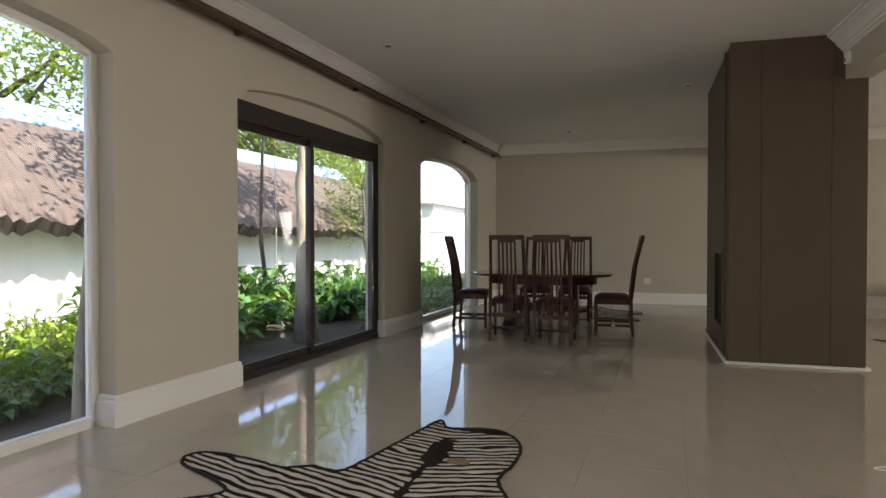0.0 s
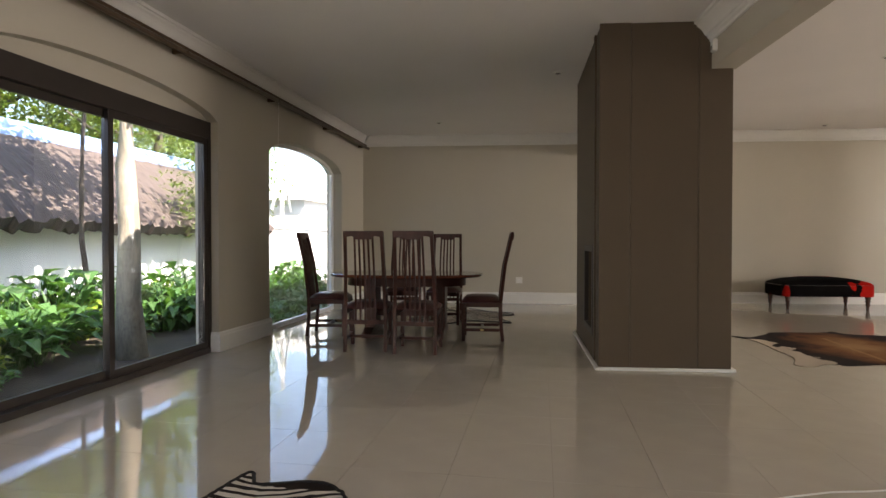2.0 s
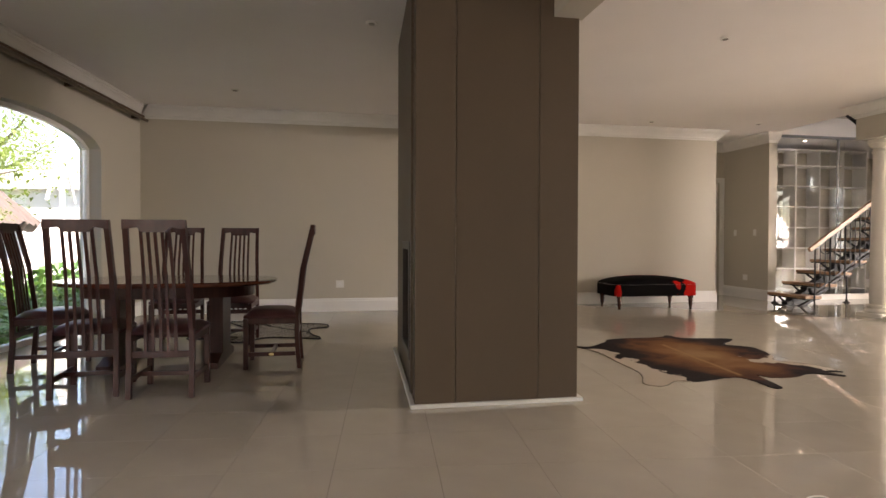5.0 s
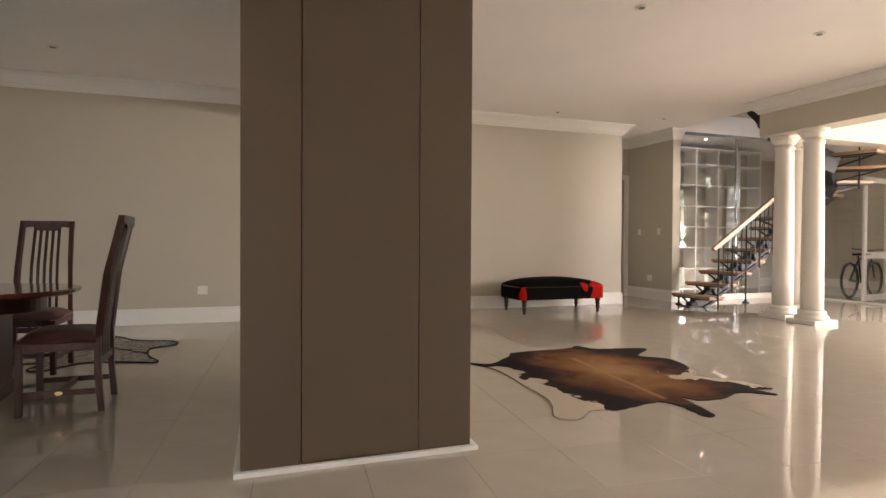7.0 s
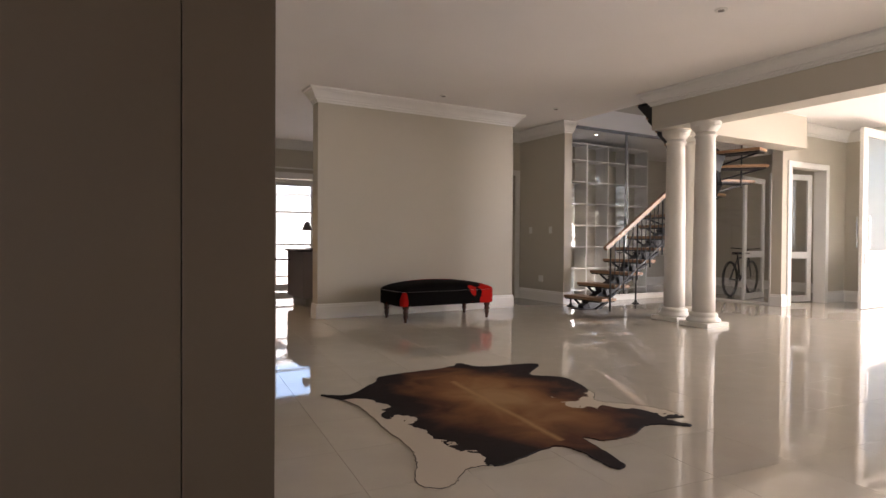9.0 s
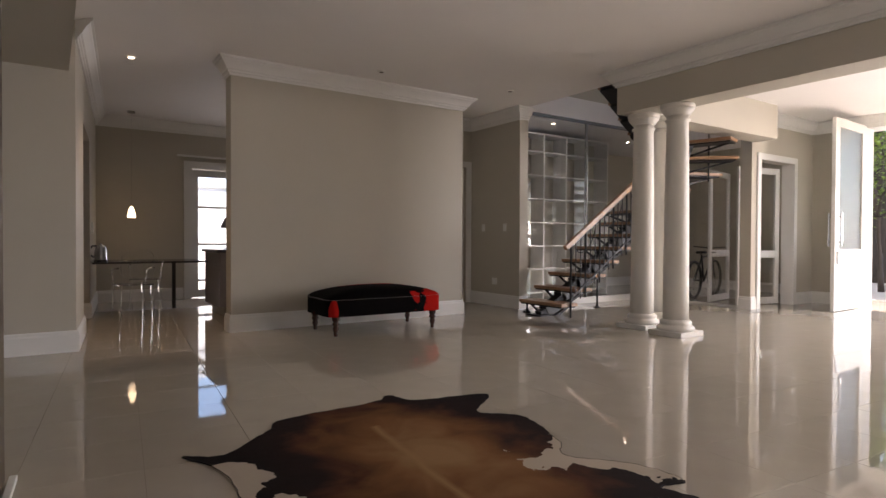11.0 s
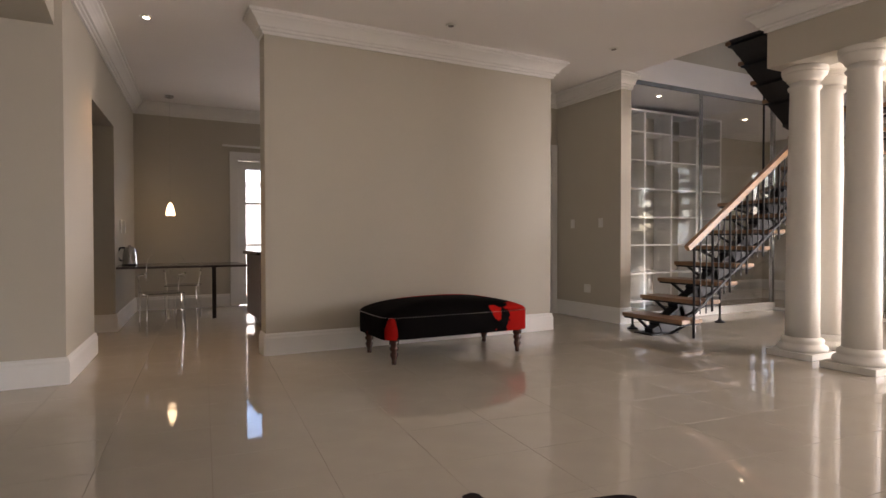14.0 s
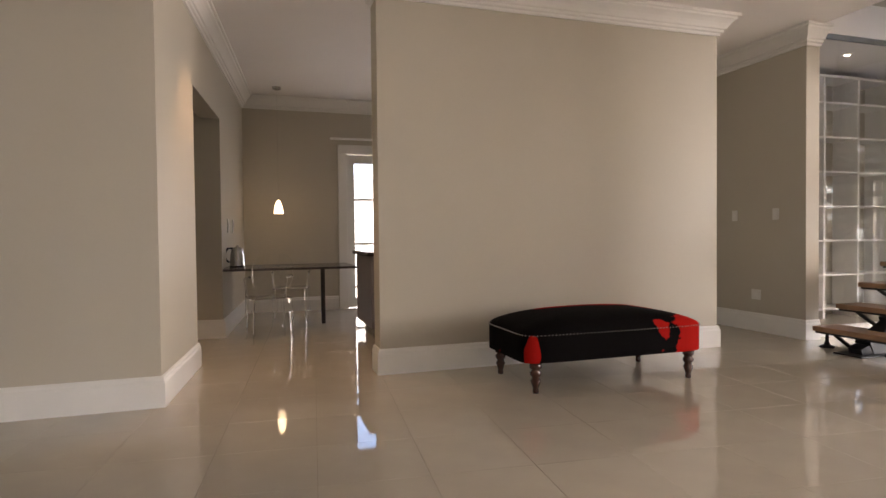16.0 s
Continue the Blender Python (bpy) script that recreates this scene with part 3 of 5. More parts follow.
for y in (-0.06, 0.115):
    bm = bmesh.new()
    tube(bm, [(1.12, y, 1.0), (1.12, y, 1.5)], 0.014)
    tube(bm, [(1.12, 0.027, 1.06), (1.12, y, 1.06)], 0.009)
    tube(bm, [(1.12, 0.027, 1.44), (1.12, y, 1.44)], 0.009)
    part("pull_handle", bm, STEEL, d, "steel pull handle")
part("lock", B(1.10, -0.02, 0.72, 1.15, 0.075, 0.92, bevel=0.004), STEEL, d)
bm = bmesh.new()
box(bm, 13.58, 9.19, 0, 13.86, 9.25, 2.98)
box(bm, 13.58, 7.3, 0, 13.86, 7.36, 2.98)
box(bm, 13.58, 7.36, 2.92, 13.86, 9.19, 2.98)
structure("door_4", bm, WHITE, "white frame of the entrance doorway", "door frame")

# ---- glass wall of the study ----
g = empty("glass_wall", Matrix(), "frameless glass wall with slim steel mullions", "glass wall", kind="structure")
for x0, x1 in ((8.74, 10.10), (10.14, 11.68)):
    pane("pane", B(x0, 12.04, 0.10, x1, 12.05, 3.05), g)
pane("pane", B(11.70, 10.2, 0.03, 11.71, 12.0, 3.05), g)
part("mullion", B(10.10, 12.03, 0.1, 10.14, 12.06, 3.05), STEEL, g)
part("mullion", B(11.68, 12.02, 0.1, 11.73, 12.07, 3.05), STEEL, g)
part("head_channel", B(8.72, 12.025, 3.05, 11.7, 12.065, 3.10), STEEL, g)
part("sill", B(8.72, 12.0, 0.0, 11.73, 12.09, 0.10, bevel=0.004), WHITE, g)
part("sill", B(11.68, 10.18, 0.0, 11.73, 12.0, 0.03), WHITE, g)

shelf = empty("bookcase", pose(8.86, 12.95, 0), "tall white empty shelving unit behind the glass", "shelving")
BAY, TALL = 0.572, 2.98
for i in range(6):
    part("upright", B(i * BAY, 0, 0, i * BAY + 0.032, 0.34, TALL, bevel=0.002), WHITE, shelf)
for i in range(5):
    for k in range(7):
        part("shelf", B(i * BAY + 0.032, 0.006, 0.10 + k * 0.427, (i + 1) * BAY, 0.336, 0.122 + k * 0.427), WHITE, shelf)
part("top_board", B(0.0, 0.0, TALL, 5 * BAY + 0.032, 0.345, TALL + 0.03), WHITE, shelf)
part("back_panel", B(0.0, 0.341, 0, 5 * BAY + 0.032, 0.355, TALL), WALL, shelf)

# ---- stair ----
stair = empty("staircase", Matrix(), "curving open stair with oak treads on a black steel spine", "staircase")
RISE = 0.195
spots = [(8.47 + 0.29 * i, 11.25, 0.0) for i in range(7)]
for i in range(6):
    a = radians(15 + 30 * i)
    spots.append((10.30 + 0.44 * math.sin(a), 10.87 + 0.38 * math.cos(a), -math.degrees(a)))
spots += [(10.06 - 0.225 * i, 10.58, -180.0) for i in range(8)]
for i, (x, y, a) in enumerate(spots):
    m = pose(x, y, RISE * (i + 1), 0, 0, a)
    bm = bmesh.new()
    wide = 0.16 if not -179 < a < -1 else 0.19
    turning = -179 < a < -1
    reach = 0.80 if turning else 0.43
    box(bm, -0.155, -0.43, -0.045, wide, reach, 0.0, 0.005)
    t = part("tread", bm, STAIROAK, stair)
    t.matrix_basis = m
    bm = bmesh.new()
    box(bm, -0.14, -0.41, -0.064, 0.14, reach - 0.02, -0.0455)
    beam_between(bm, (0.0, reach - 0.07, -0.06), (0.0, 0.06, -0.24), 0.025, 0.025)
    beam_between(bm, (0.0, -0.36, -0.06), (0.0, -0.06, -0.24), 0.025, 0.025)
    b = part("bracket", bm, BLACK, stair, "black steel tread bracket")
    b.matrix_basis = m
for i in range(len(spots) - 1):
    (x0, y0, _), (x1, y1, _) = spots[i], spots[i + 1]
    z0, z1 = RISE * (i + 1) - 0.19, RISE * (i + 2) - 0.19
    bm = bmesh.new()
    up = (Vector((x1 - x0, y1 - y0, 0))).normalized() * 0.04
    # upper flight's spine is widened to stand in for the backlit treads' darkness
    beam_between(bm, (x0 - up.x, y0 - up.y, z0), (x1 + up.x, y1 + up.y, z1), 0.14 if i < 7 else 0.22 if i < 12 else 0.46, 0.24 if i < 7 else 0.32)
    part("spine_segment", bm, BLACK, stair)
bm = bmesh.new()
box(bm, 8.20, 11.12, 0.0, 8.62, 11.38, 0.012, 0.003)
beam_between(bm, (8.30, 11.25, 0.01), (8.50, 11.25, 0.08), 0.12, 0.1)
part("foot_plate", bm, BLACK, stair)
for x, y, z0, z1 in ((8.40, 11.60, 0, 0.15), (9.75, 11.45, 0, 0.86), (11.16, 10.45, 2.0, 3.1), (10.75, 11.55, 1.6, 3.1)):
    bm = bmesh.new()
    tube(bm, [(x, y, z0), (x, y, z1)], 0.014, 10)
    if z0 == 0:
        lathe(bm, [(0.06, 0), (0.06, 0.012), (0.025, 0.03), (0.016, 0.06)], 14, (x, y, 0))
    part("support_post", bm, BLACK, stair)


def rail_z(x):
    return 1.0 + (x - 8.42) * RISE / 0.29


RY = 10.80
bm = bmesh.new()
pts = [(8.36, RY, rail_z(8.36)), (8.42, RY, rail_z(8.42)), (9.4, RY, rail_z(9.4)), (10.35, RY, rail_z(10.35))]
for a, b in zip(pts, pts[1:]):
    beam_between(bm, a, b, 0.055, 0.06)
part("handrail", bm, OAK, stair, "light oak handrail")
for i in range(7):
    x = 8.47 + 0.29 * i
    bm = bmesh.new()
    zb = 0.0 if i == 0 else RISE * (i + 1) - 0.12
    tube(bm, [(x, RY, zb), (x, RY, rail_z(x) - 0.02)], 0.013, 8)
    part("baluster", bm, BLACK, stair)
    for k in (1, 2):
        xx = x + k * 0.0967
        bm = bmesh.new()
        tube(bm, [(xx, RY, RISE * (i + 1) + 0.06), (xx, RY, rail_z(xx) - 0.02)], 0.007, 6)
        part("baluster", bm, BLACK, stair)
bm = bmesh.new()
beam_between(bm, (8.47, RY, RISE + 0.06), (10.35, RY, RISE + 0.06 + 1.88 * RISE / 0.29), 0.014, 0.02)
beam_between(bm, (8.47, RY, rail_z(8.47) - 0.05), (10.35, RY, rail_z(10.35) - 0.05), 0.014, 0.02)
part("guard_bar", bm, BLACK, stair)
for i in range(3):
    cx = 8.76 + i * 0.58
    bm = bmesh.new()
    arc_pts = [(cx + 0.2 * math.cos(a), RY, rail_z(cx) - 0.06 + 0.2 * math.cos(a) * 0.67 + 0.24 * math.sin(a)) for a in [math.pi + math.pi * k / 14 for k in range(15)]]
    tube(bm, arc_pts, 0.007, 6)
    part("scroll", bm, BLACK, stair, "curved iron loop")
upper = empty("landing_rail", Matrix(), "black iron landing balustrade upstairs", "balustrade")
part("top_bar", B(8.60, 10.0, 4.35, 8.64, 12.0, 4.40), BLACK, upper)
for i in range(17):
    bm = bmesh.new()
    tube(bm, [(8.62, 10.08 + i * 0.115, 3.45), (8.62, 10.08 + i * 0.115, 4.36)], 0.009, 6)
    part("baluster", bm, BLACK, upper)

# ---- dining set ----
table = empty("dining_table", pose(-0.79, 8.10, 0, 0, 0, 0), "oval polished mahogany dining table", "table")
bm = bmesh.new()


def superoval(a, b, e=2.4, n=56):
    out = []
    for i in range(n):
        t = 2 * math.pi * i / n
        c, s = math.cos(t), math.sin(t)
        out.append((a * math.copysign(abs(c) ** (2 / e), c), b * math.copysign(abs(s) ** (2 / e), s)))
    return out


for r0, r1, z0, z1 in ((0.90, 0.92, 0.705, 0.715), (0.92, 0.925, 0.715, 0.735), (0.925, 0.91, 0.735, 0.742)):
    lo, hi = [bm.verts.new((x, y, z0)) for x, y in superoval(r0, r0 * 0.65)], [bm.verts.new((x, y, z1)) for x, y in superoval(r1, r1 * 0.65)]
    for i in range(56):
        bm.faces.new((lo[i], lo[(i + 1) % 56], hi[(i + 1) % 56], hi[i]))
    if z0 == 0.705:
        bm.faces.new(lo[::-1])
    if z1 == 0.742:
        bm.faces.new(hi)
part("tabletop", bm, TABLEWOOD, table, "polished mahogany oval top")
bm = bmesh.new()
prism(bm, superoval(0.72, 0.42), 0.60, 0.705, "z")
part("apron", bm, MAHOGANY, table)
for sx in (-1, 1):
    bm = bmesh.new()
    box(bm, sx * 0.42 - 0.06, -0.2, 0.09, sx * 0.42 + 0.06, 0.2, 0.60, 0.008)
    part("pedestal", bm, MAHOGANY, table)
    bm = bmesh.new()
    prism(bm, [(-0.40, 0.0), (0.40, 0.0), (0.40, 0.05), (0.22, 0.10), (-0.22, 0.10), (-0.40, 0.05)], sx * 0.42 - 0.055, sx * 0.42 + 0.055, "x")
    part("foot", bm, MAHOGANY, table)
part("stretcher", B(-0.36, -0.04, 0.22, 0.36, 0.04, 0.32, bevel=0.006), MAHOGANY, table)


def dining_chair():
    c = empty("dining_chair", Matrix(), "tall slat-backed mahogany dining chair with leather seat", "chair", "chairs round the table")
    w, d = 0.205, 0.21
    for sx in (-1, 1):
        bm = bmesh.new()
        pts = [(sx * w, -d - 0.02, 0), (sx * w, -d, 0.25), (sx * w, -d, 0.47), (sx * (w - 0.012), -d - 0.045, 0.85), (sx * (w - 0.022), -d - 0.13, 1.215)]
        for a, b in zip(pts, pts[1:]):
            beam_between(bm, a, Vector(b) + (Vector(b) - Vector(a)).normalized() * 0.004, 0.034, 0.036)
        part("back_leg", bm, MAHOGANY, c)
        bm = bmesh.new()
        vs = box(bm, sx * w - 0.019, d - 0.02, 0, sx * w + 0.019, d + 0.018, 0.43, 0.004)
        part("front_leg", bm, MAHOGANY, c)
        part("side_rail", B(sx * w - 0.014, -d + 0.018, 0.385, sx * w + 0.014, d - 0.02, 0.44, bevel=0.003), MAHOGANY, c)
        part("stretcher", B(sx * w - 0.01, -d + 0.012, 0.11, sx * w + 0.01, d - 0.02, 0.145, bevel=0.003), MAHOGANY, c)
    bm = bmesh.new()
    prism(bm, [(-0.20, 1.165), (-0.11, 1.18), (-0.07, 1.145), (0.07, 1.145), (0.11, 1.18), (0.20, 1.165), (0.20, 1.23), (-0.20, 1.23)], -d - 0.148, -d - 0.115)
    part("top_rail", bm, MAHOGANY, c)
    part("cross_rail", B(-w + 0.017, -d - 0.012, 0.28, w - 0.017, -d + 0.012, 0.325, bevel=0.003), MAHOGANY, c)
    part("front_rail", B(-w + 0.019, d - 0.016, 0.385, w - 0.019, d + 0.012, 0.44, bevel=0.003), MAHOGANY, c)
    part("stretcher", B(-w, -0.015, 0.11, w, 0.015, 0.14, bevel=0.003), MAHOGANY, c)
    for i in range(5):
        x = (i - 2) * 0.045
        bm = bmesh.new()
        pts = [(x * 1.1, -d - 0.003, 0.31), (x * 1.1, -d - 0.003, 0.47), (x * 1.05, -d - 0.045, 0.85), (x, -d - 0.125, 1.175)]
        for a, b in zip(pts, pts[1:]):
            beam_between(bm, a, b, 0.02, 0.012)
        part("slat", bm, MAHOGANY, c)
    bm = bmesh.new()
    n = 10
    grid = [[bm.verts.new((0.225 * (2 * i / n - 1), 0.215 * (2 * j / n - 1) + 0.01, 0.455 + 0.055 * (max(0, 1 - abs(2 * i / n - 1) ** 4) * max(0, 1 - abs(2 * j / n - 1) ** 4)) ** 0.5)) for j in range(n + 1)] for i in range(n + 1)]
    for i in range(n):
        for j in range(n):
            bm.faces.new((grid[i][j], grid[i + 1][j], grid[i + 1][j + 1], grid[i][j + 1]))
    box(bm, -0.225, -0.205, 0.435, 0.225, 0.225, 0.456)
    part("seat", bm, LEATHER, c, "domed oxblood leather seat", smooth=True)
    return c


ch = dining_chair()
ch.matrix_basis = pose(-1.06, 7.12, 0, 0, 0, 3)
for x, y, a in ((-0.52, 7.03, -2), (-0.98, 9.10, 180), (-0.40, 9.05, 177), (-1.72, 8.02, -88), (0.13, 7.83, 90)):
    last = copy_thing(ch, pose(x, y, 0, 0, 0, a))
bm = bmesh.new()
prism(bm, superoval(0.022, 0.012, 2, 16), -0.004, 0.0, "x")
tag = part("maker_plate", bm, BRASS_BRIGHT, last, "small oval brass plate")
tag.matrix_basis = Matrix.Translation((-0.215, 0.0, 0.128))

# ---- bench ----
BENCHHIDE = mat("black_and_red_hide", (0.01, 0.008, 0.008), 0.8, 0.2, 20, 200, 0.25, spec=0.06)
nt, lk = BENCHHIDE.node_tree.nodes, BENCHHIDE.node_tree.links
tc, sp = nt.new("ShaderNodeTexCoord"), nt.new("ShaderNodeSeparateXYZ")
lk.new(tc.outputs["Object"], sp.inputs[0])
nz = nt.new("ShaderNodeTexNoise")
nz.inputs["Scale"].default_value, nz.inputs["Detail"].default_value = 5.0, 3
lk.new(tc.outputs["Object"], nz.inputs["Vector"])
ab = nt.new("ShaderNodeMath")
ab.operation = "ABSOLUTE"
sh = nt.new("ShaderNodeMath")
sh.operation = "ADD"
lk.new(sp.outputs["X"], sh.inputs[0])
sh.inputs[1].default_value = 0.20
lk.new(sh.outputs[0], ab.inputs[0])
ma = nt.new("ShaderNodeMath")
ma.operation = "MULTIPLY_ADD"
lk.new(nz.outputs["Fac"], ma.inputs[0])
ma.inputs[1].default_value = 1.15
lk.new(ab.outputs[0], ma.inputs[2])


def red_patch(centre, size, weight):
    """How far a point of the hide lies inside a soft ellipsoid, as a factor for the red."""
    mpn, le, inv = nt.new("ShaderNodeMapping"), nt.new("ShaderNodeVectorMath"), nt.new("ShaderNodeMath")
    mpn.vector_type = "TEXTURE"
    mpn.inputs["Location"].default_value, mpn.inputs["Scale"].default_value = centre, size
    lk.new(tc.outputs["Object"], mpn.inputs["Vector"])
    le.operation = "LENGTH"
    lk.new(mpn.outputs[0], le.inputs[0])
    inv.operation, inv.use_clamp = "MULTIPLY_ADD", True
    lk.new(le.outputs["Value"], inv.inputs[0])
    inv.inputs[1].default_value, inv.inputs[2].default_value = -weight, weight
    return inv.outputs[0]


red_sum = ma.outputs[0]
for patch in (red_patch((-0.68, -0.38, 0.27), (0.07, 0.12, 0.16), 1.6), red_patch((0.0, 0.17, 0.53), (0.55, 0.12, 0.09), 2.4)):
    plus = nt.new("ShaderNodeMath")
    plus.operation = "ADD"
    lk.new(red_sum, plus.inputs[0])
    lk.new(patch, plus.inputs[1])
    red_sum = plus.outputs[0]
half = nt.new("ShaderNodeMath")
half.operation = "MULTIPLY"
lk.new(red_sum, half.inputs[0])
half.inputs[1].default_value = 0.5
ramp_between(BENCHHIDE, half.outputs[0], [(0.625, (0.004, 0.003, 0.003)), (0.635, (0.42, 0.012, 0.008))])

bench = empty("bench", pose(5.77, 11.40, 0), "long upholstered bench in black and red hide with nailhead trim", "bench")
HL, HW = 0.735, 0.375
bm = bmesh.new()
prism(bm, superoval(HL, HW, 9, 64), 0.215, 0.40, "z")
part("body", bm, BENCHHIDE, bench)
bm = bmesh.new()
rings = []
for k in range(9):
    a = k / 8 * math.pi / 2
    f, z = math.cos(a) ** 0.55 if k < 8 else 0.001, 0.40 + 0.075 * math.sin(a)
    rings.append([bm.verts.new((x * f, y * f, z + 0.055 * (1 - (x * f / HL) ** 2) * (1 - (y * f / HW) ** 4))) for x, y in superoval(HL * 0.997, HW * 0.997, 9, 64)])
for a, b in zip(rings, rings[1:]):
    for i in range(64):
        bm.faces.new((a[i], a[(i + 1) % 64], b[(i + 1) % 64], b[i]))
bm.faces.new(rings[-1])
part("seat", bm, BENCHHIDE, bench, smooth=True)
bm = bmesh.new()
rim = [Vector((x, y, 0.40)) for x, y in superoval(HL * 1.002, HW * 1.002, 9, 720)]
since = 0.0
for p, q in zip(rim, rim[1:] + rim[:1]):
    gone, length = 0.0, (q - p).length
    while since + length - gone > 0.027:
        gone += 0.027 - since
        since = 0.0
        bmesh.ops.create_icosphere(bm, subdivisions=1, radius=0.006, matrix=Matrix.Translation(p.lerp(q, gone / length)))
    since += length - gone
tagged(part("nailheads", bm, STEEL, bench, "row of bright nailheads"), kind="stuff")
for sx in (-1, 1):
    for sy in (-1, 1):
        bm = bmesh.new()
        lathe(bm, [(0.02, 0), (0.022, 0.02), (0.018, 0.03), (0.028, 0.06), (0.036, 0.085), (0.024, 0.11), (0.038, 0.125), (0.04, 0.145), (0.026, 0.16), (0.042, 0.175), (0.042, 0.216)], 18, (sx * 0.63, sy * 0.30, 0))
        part("leg", bm, LEGWOOD, bench, "turned dark wood leg", smooth=True)


# ---- hides on the floor ----
def closed_spline(ctrl, per=10, rough=0.0, seed=3):
    rnd = random.Random(seed)
    n, out = len(ctrl), []
    for i in range(n):
        p0, p1, p2, p3 = [Vector(ctrl[(i + k) % n]) for k in (-1, 0, 1, 2)]
        for k in range(per):
            t = k / per
            q = 0.5 * ((2 * p1) + (p2 - p0) * t + (2 * p0 - 5 * p1 + 4 * p2 - p3) * t * t + (3 * p1 - p0 - 3 * p2 + p3) * t ** 3)
            out.append((q.x + rnd.uniform(-rough, rough), q.y + rnd.uniform(-rough, rough)))
    return out


def rug(name, ctrl, m, materials, label, rough, thick=0.006, seed=3, rim=0.010):
    outline = closed_spline(ctrl, 10, rough, seed)
    th = empty(name, m, label, "rug")
    bm = bmesh.new()
    top = [bm.verts.new((x, y, thick)) for x, y in outline]
    low = [bm.verts.new((x * 1.004, y * 1.004, 0.0005)) for x, y in outline]
    f = bm.faces.new(top)
    n = len(top)
    for i in range(n):
        bm.faces.new((low[i], low[(i + 1) % n], top[(i + 1) % n], top[i]))
    bmesh.ops.triangulate(bm, faces=[f])
    bmesh.ops.recalc_face_normals(bm, faces=bm.faces[:])
    part("hide", bm, materials[0], th)
    if len(materials) > 1:
        bm = bmesh.new()
        tube(bm, [(x, y, thick * 0.8) for x, y in outline], rim, 5, True)
        part("edging", bm, materials[1], th, "dark stitched edge")
    return th


EDGE = mat("dark_felt_edge", (0.012, 0.01, 0.01), 0.9)
COW = mat("brown_cowhide", (0.2, 0.08, 0.03), 0.8, 0.2, 20, 200, 0.2, spec=0.12)
nt, lk = COW.node_tree.nodes, COW.node_tree.links
tc = nt.new("ShaderNodeTexCoord")
ns = nt.new("ShaderNodeTexNoise")
ns.inputs["Scale"].default_value, ns.inputs["Detail"].default_value, ns.inputs["Distortion"].default_value = 3.0, 7, 0.6
lk.new(tc.outputs["Object"], ns.inputs["Vector"])
mp = nt.new("ShaderNodeMapping")
mp.inputs["Rotation"].default_value = (0, 0, radians(28))
mp.inputs["Scale"].default_value = (1.35, 0.72, 1)
lk.new(tc.outputs["Object"], mp.inputs["Vector"])
ln = nt.new("ShaderNodeVectorMath")
ln.operation = "LENGTH"
lk.new(mp.outputs[0], ln.inputs[0])
ad = nt.new("ShaderNodeMath")
ad.operation = "MULTIPLY_ADD"
lk.new(ns.outputs["Fac"], ad.inputs[0])
ad.inputs[1].default_value = 0.95
lk.new(ln.outputs["Value"], ad.inputs[2])
sc = nt.new("ShaderNodeMath")
sc.operation = "MULTIPLY"
lk.new(ad.outputs[0], sc.inputs[0])
sc.inputs[1].default_value = 0.57
mp.inputs["Location"].default_value = (-0.12, -0.10, 0)
brown = ramp_between(COW, sc.outputs[0], [(0.30, (0.33, 0.19, 0.085)), (0.50, (0.21, 0.095, 0.036)), (0.66, (0.085, 0.032, 0.016)), (0.75, (0.02, 0.011, 0.01)), (1.0, (0.013, 0.009, 0.009))])
sx = nt.new("ShaderNodeSeparateXYZ")
lk.new(tc.outputs["Object"], sx.inputs[0])
n3 = nt.new("ShaderNodeTexNoise")
n3.inputs["Scale"].default_value, n3.inputs["Detail"].default_value = 3.2, 5
lk.new(tc.outputs["Object"], n3.inputs["Vector"])


def step_math(op, a, b, c=None):
    m = nt.new("ShaderNodeMath")
    m.operation = op
    for k, v in enumerate((a, b, c)):
        if isinstance(v, (int, float)):
            m.inputs[k].default_value = v
        elif v is not None:
            lk.new(v, m.inputs[k])
    return m.outputs[0]


west = step_math("MULTIPLY_ADD", n3.outputs["Fac"], 0.7, sx.outputs["X"])
high = step_math("MULTIPLY", step_math("GREATER_THAN", sx.outputs["Y"], 0.5), 0.9)
pale = step_math("LESS_THAN", step_math("ADD", west, high), -0.29)
east = step_math("MULTIPLY_ADD", n3.outputs["Fac"], 1.1, step_math("MULTIPLY", step_math("ABSOLUTE", step_math("ADD", sx.outputs["Y"], 0.32), 0), -1.0))
east_edge = step_math("MULTIPLY", step_math("GREATER_THAN", step_math("ADD", sx.outputs["X"], east), 1.02), 1.0)
both = step_math("MAXIMUM", pale, east_edge)
mx = nt.new("ShaderNodeMix")
mx.data_type = "RGBA"
lk.new(both, mx.inputs[0])
off_line = step_math("ABSOLUTE", step_math("ADD", step_math("MULTIPLY_ADD", sx.outputs["Y"], -0.114, sx.outputs["X"]), step_math("MULTIPLY_ADD", n3.outputs["Fac"], 0.06, -0.03)), 0)
ridge = step_math("MULTIPLY", step_math("SUBTRACT", 0.035, off_line), 26.0)
inside = step_math("MULTIPLY", step_math("LESS_THAN", sx.outputs["Y"], 0.6), step_math("GREATER_THAN", sx.outputs["Y"], -0.8))
spine_mix = nt.new("ShaderNodeMix")
spine_mix.data_type = "RGBA"
spine_mix.clamp_factor = True
lk.new(step_math("MULTIPLY", step_math("MAXIMUM", ridge, 0.0), inside), spine_mix.inputs[0])
lk.new(brown.outputs[0], spine_mix.inputs[6])
spine_mix.inputs[7].default_value = (0.36, 0.21, 0.09, 1)
lk.new(spine_mix.outputs[2], mx.inputs[6])
mx.inputs[7].default_value = (0.52, 0.45, 0.36, 1)
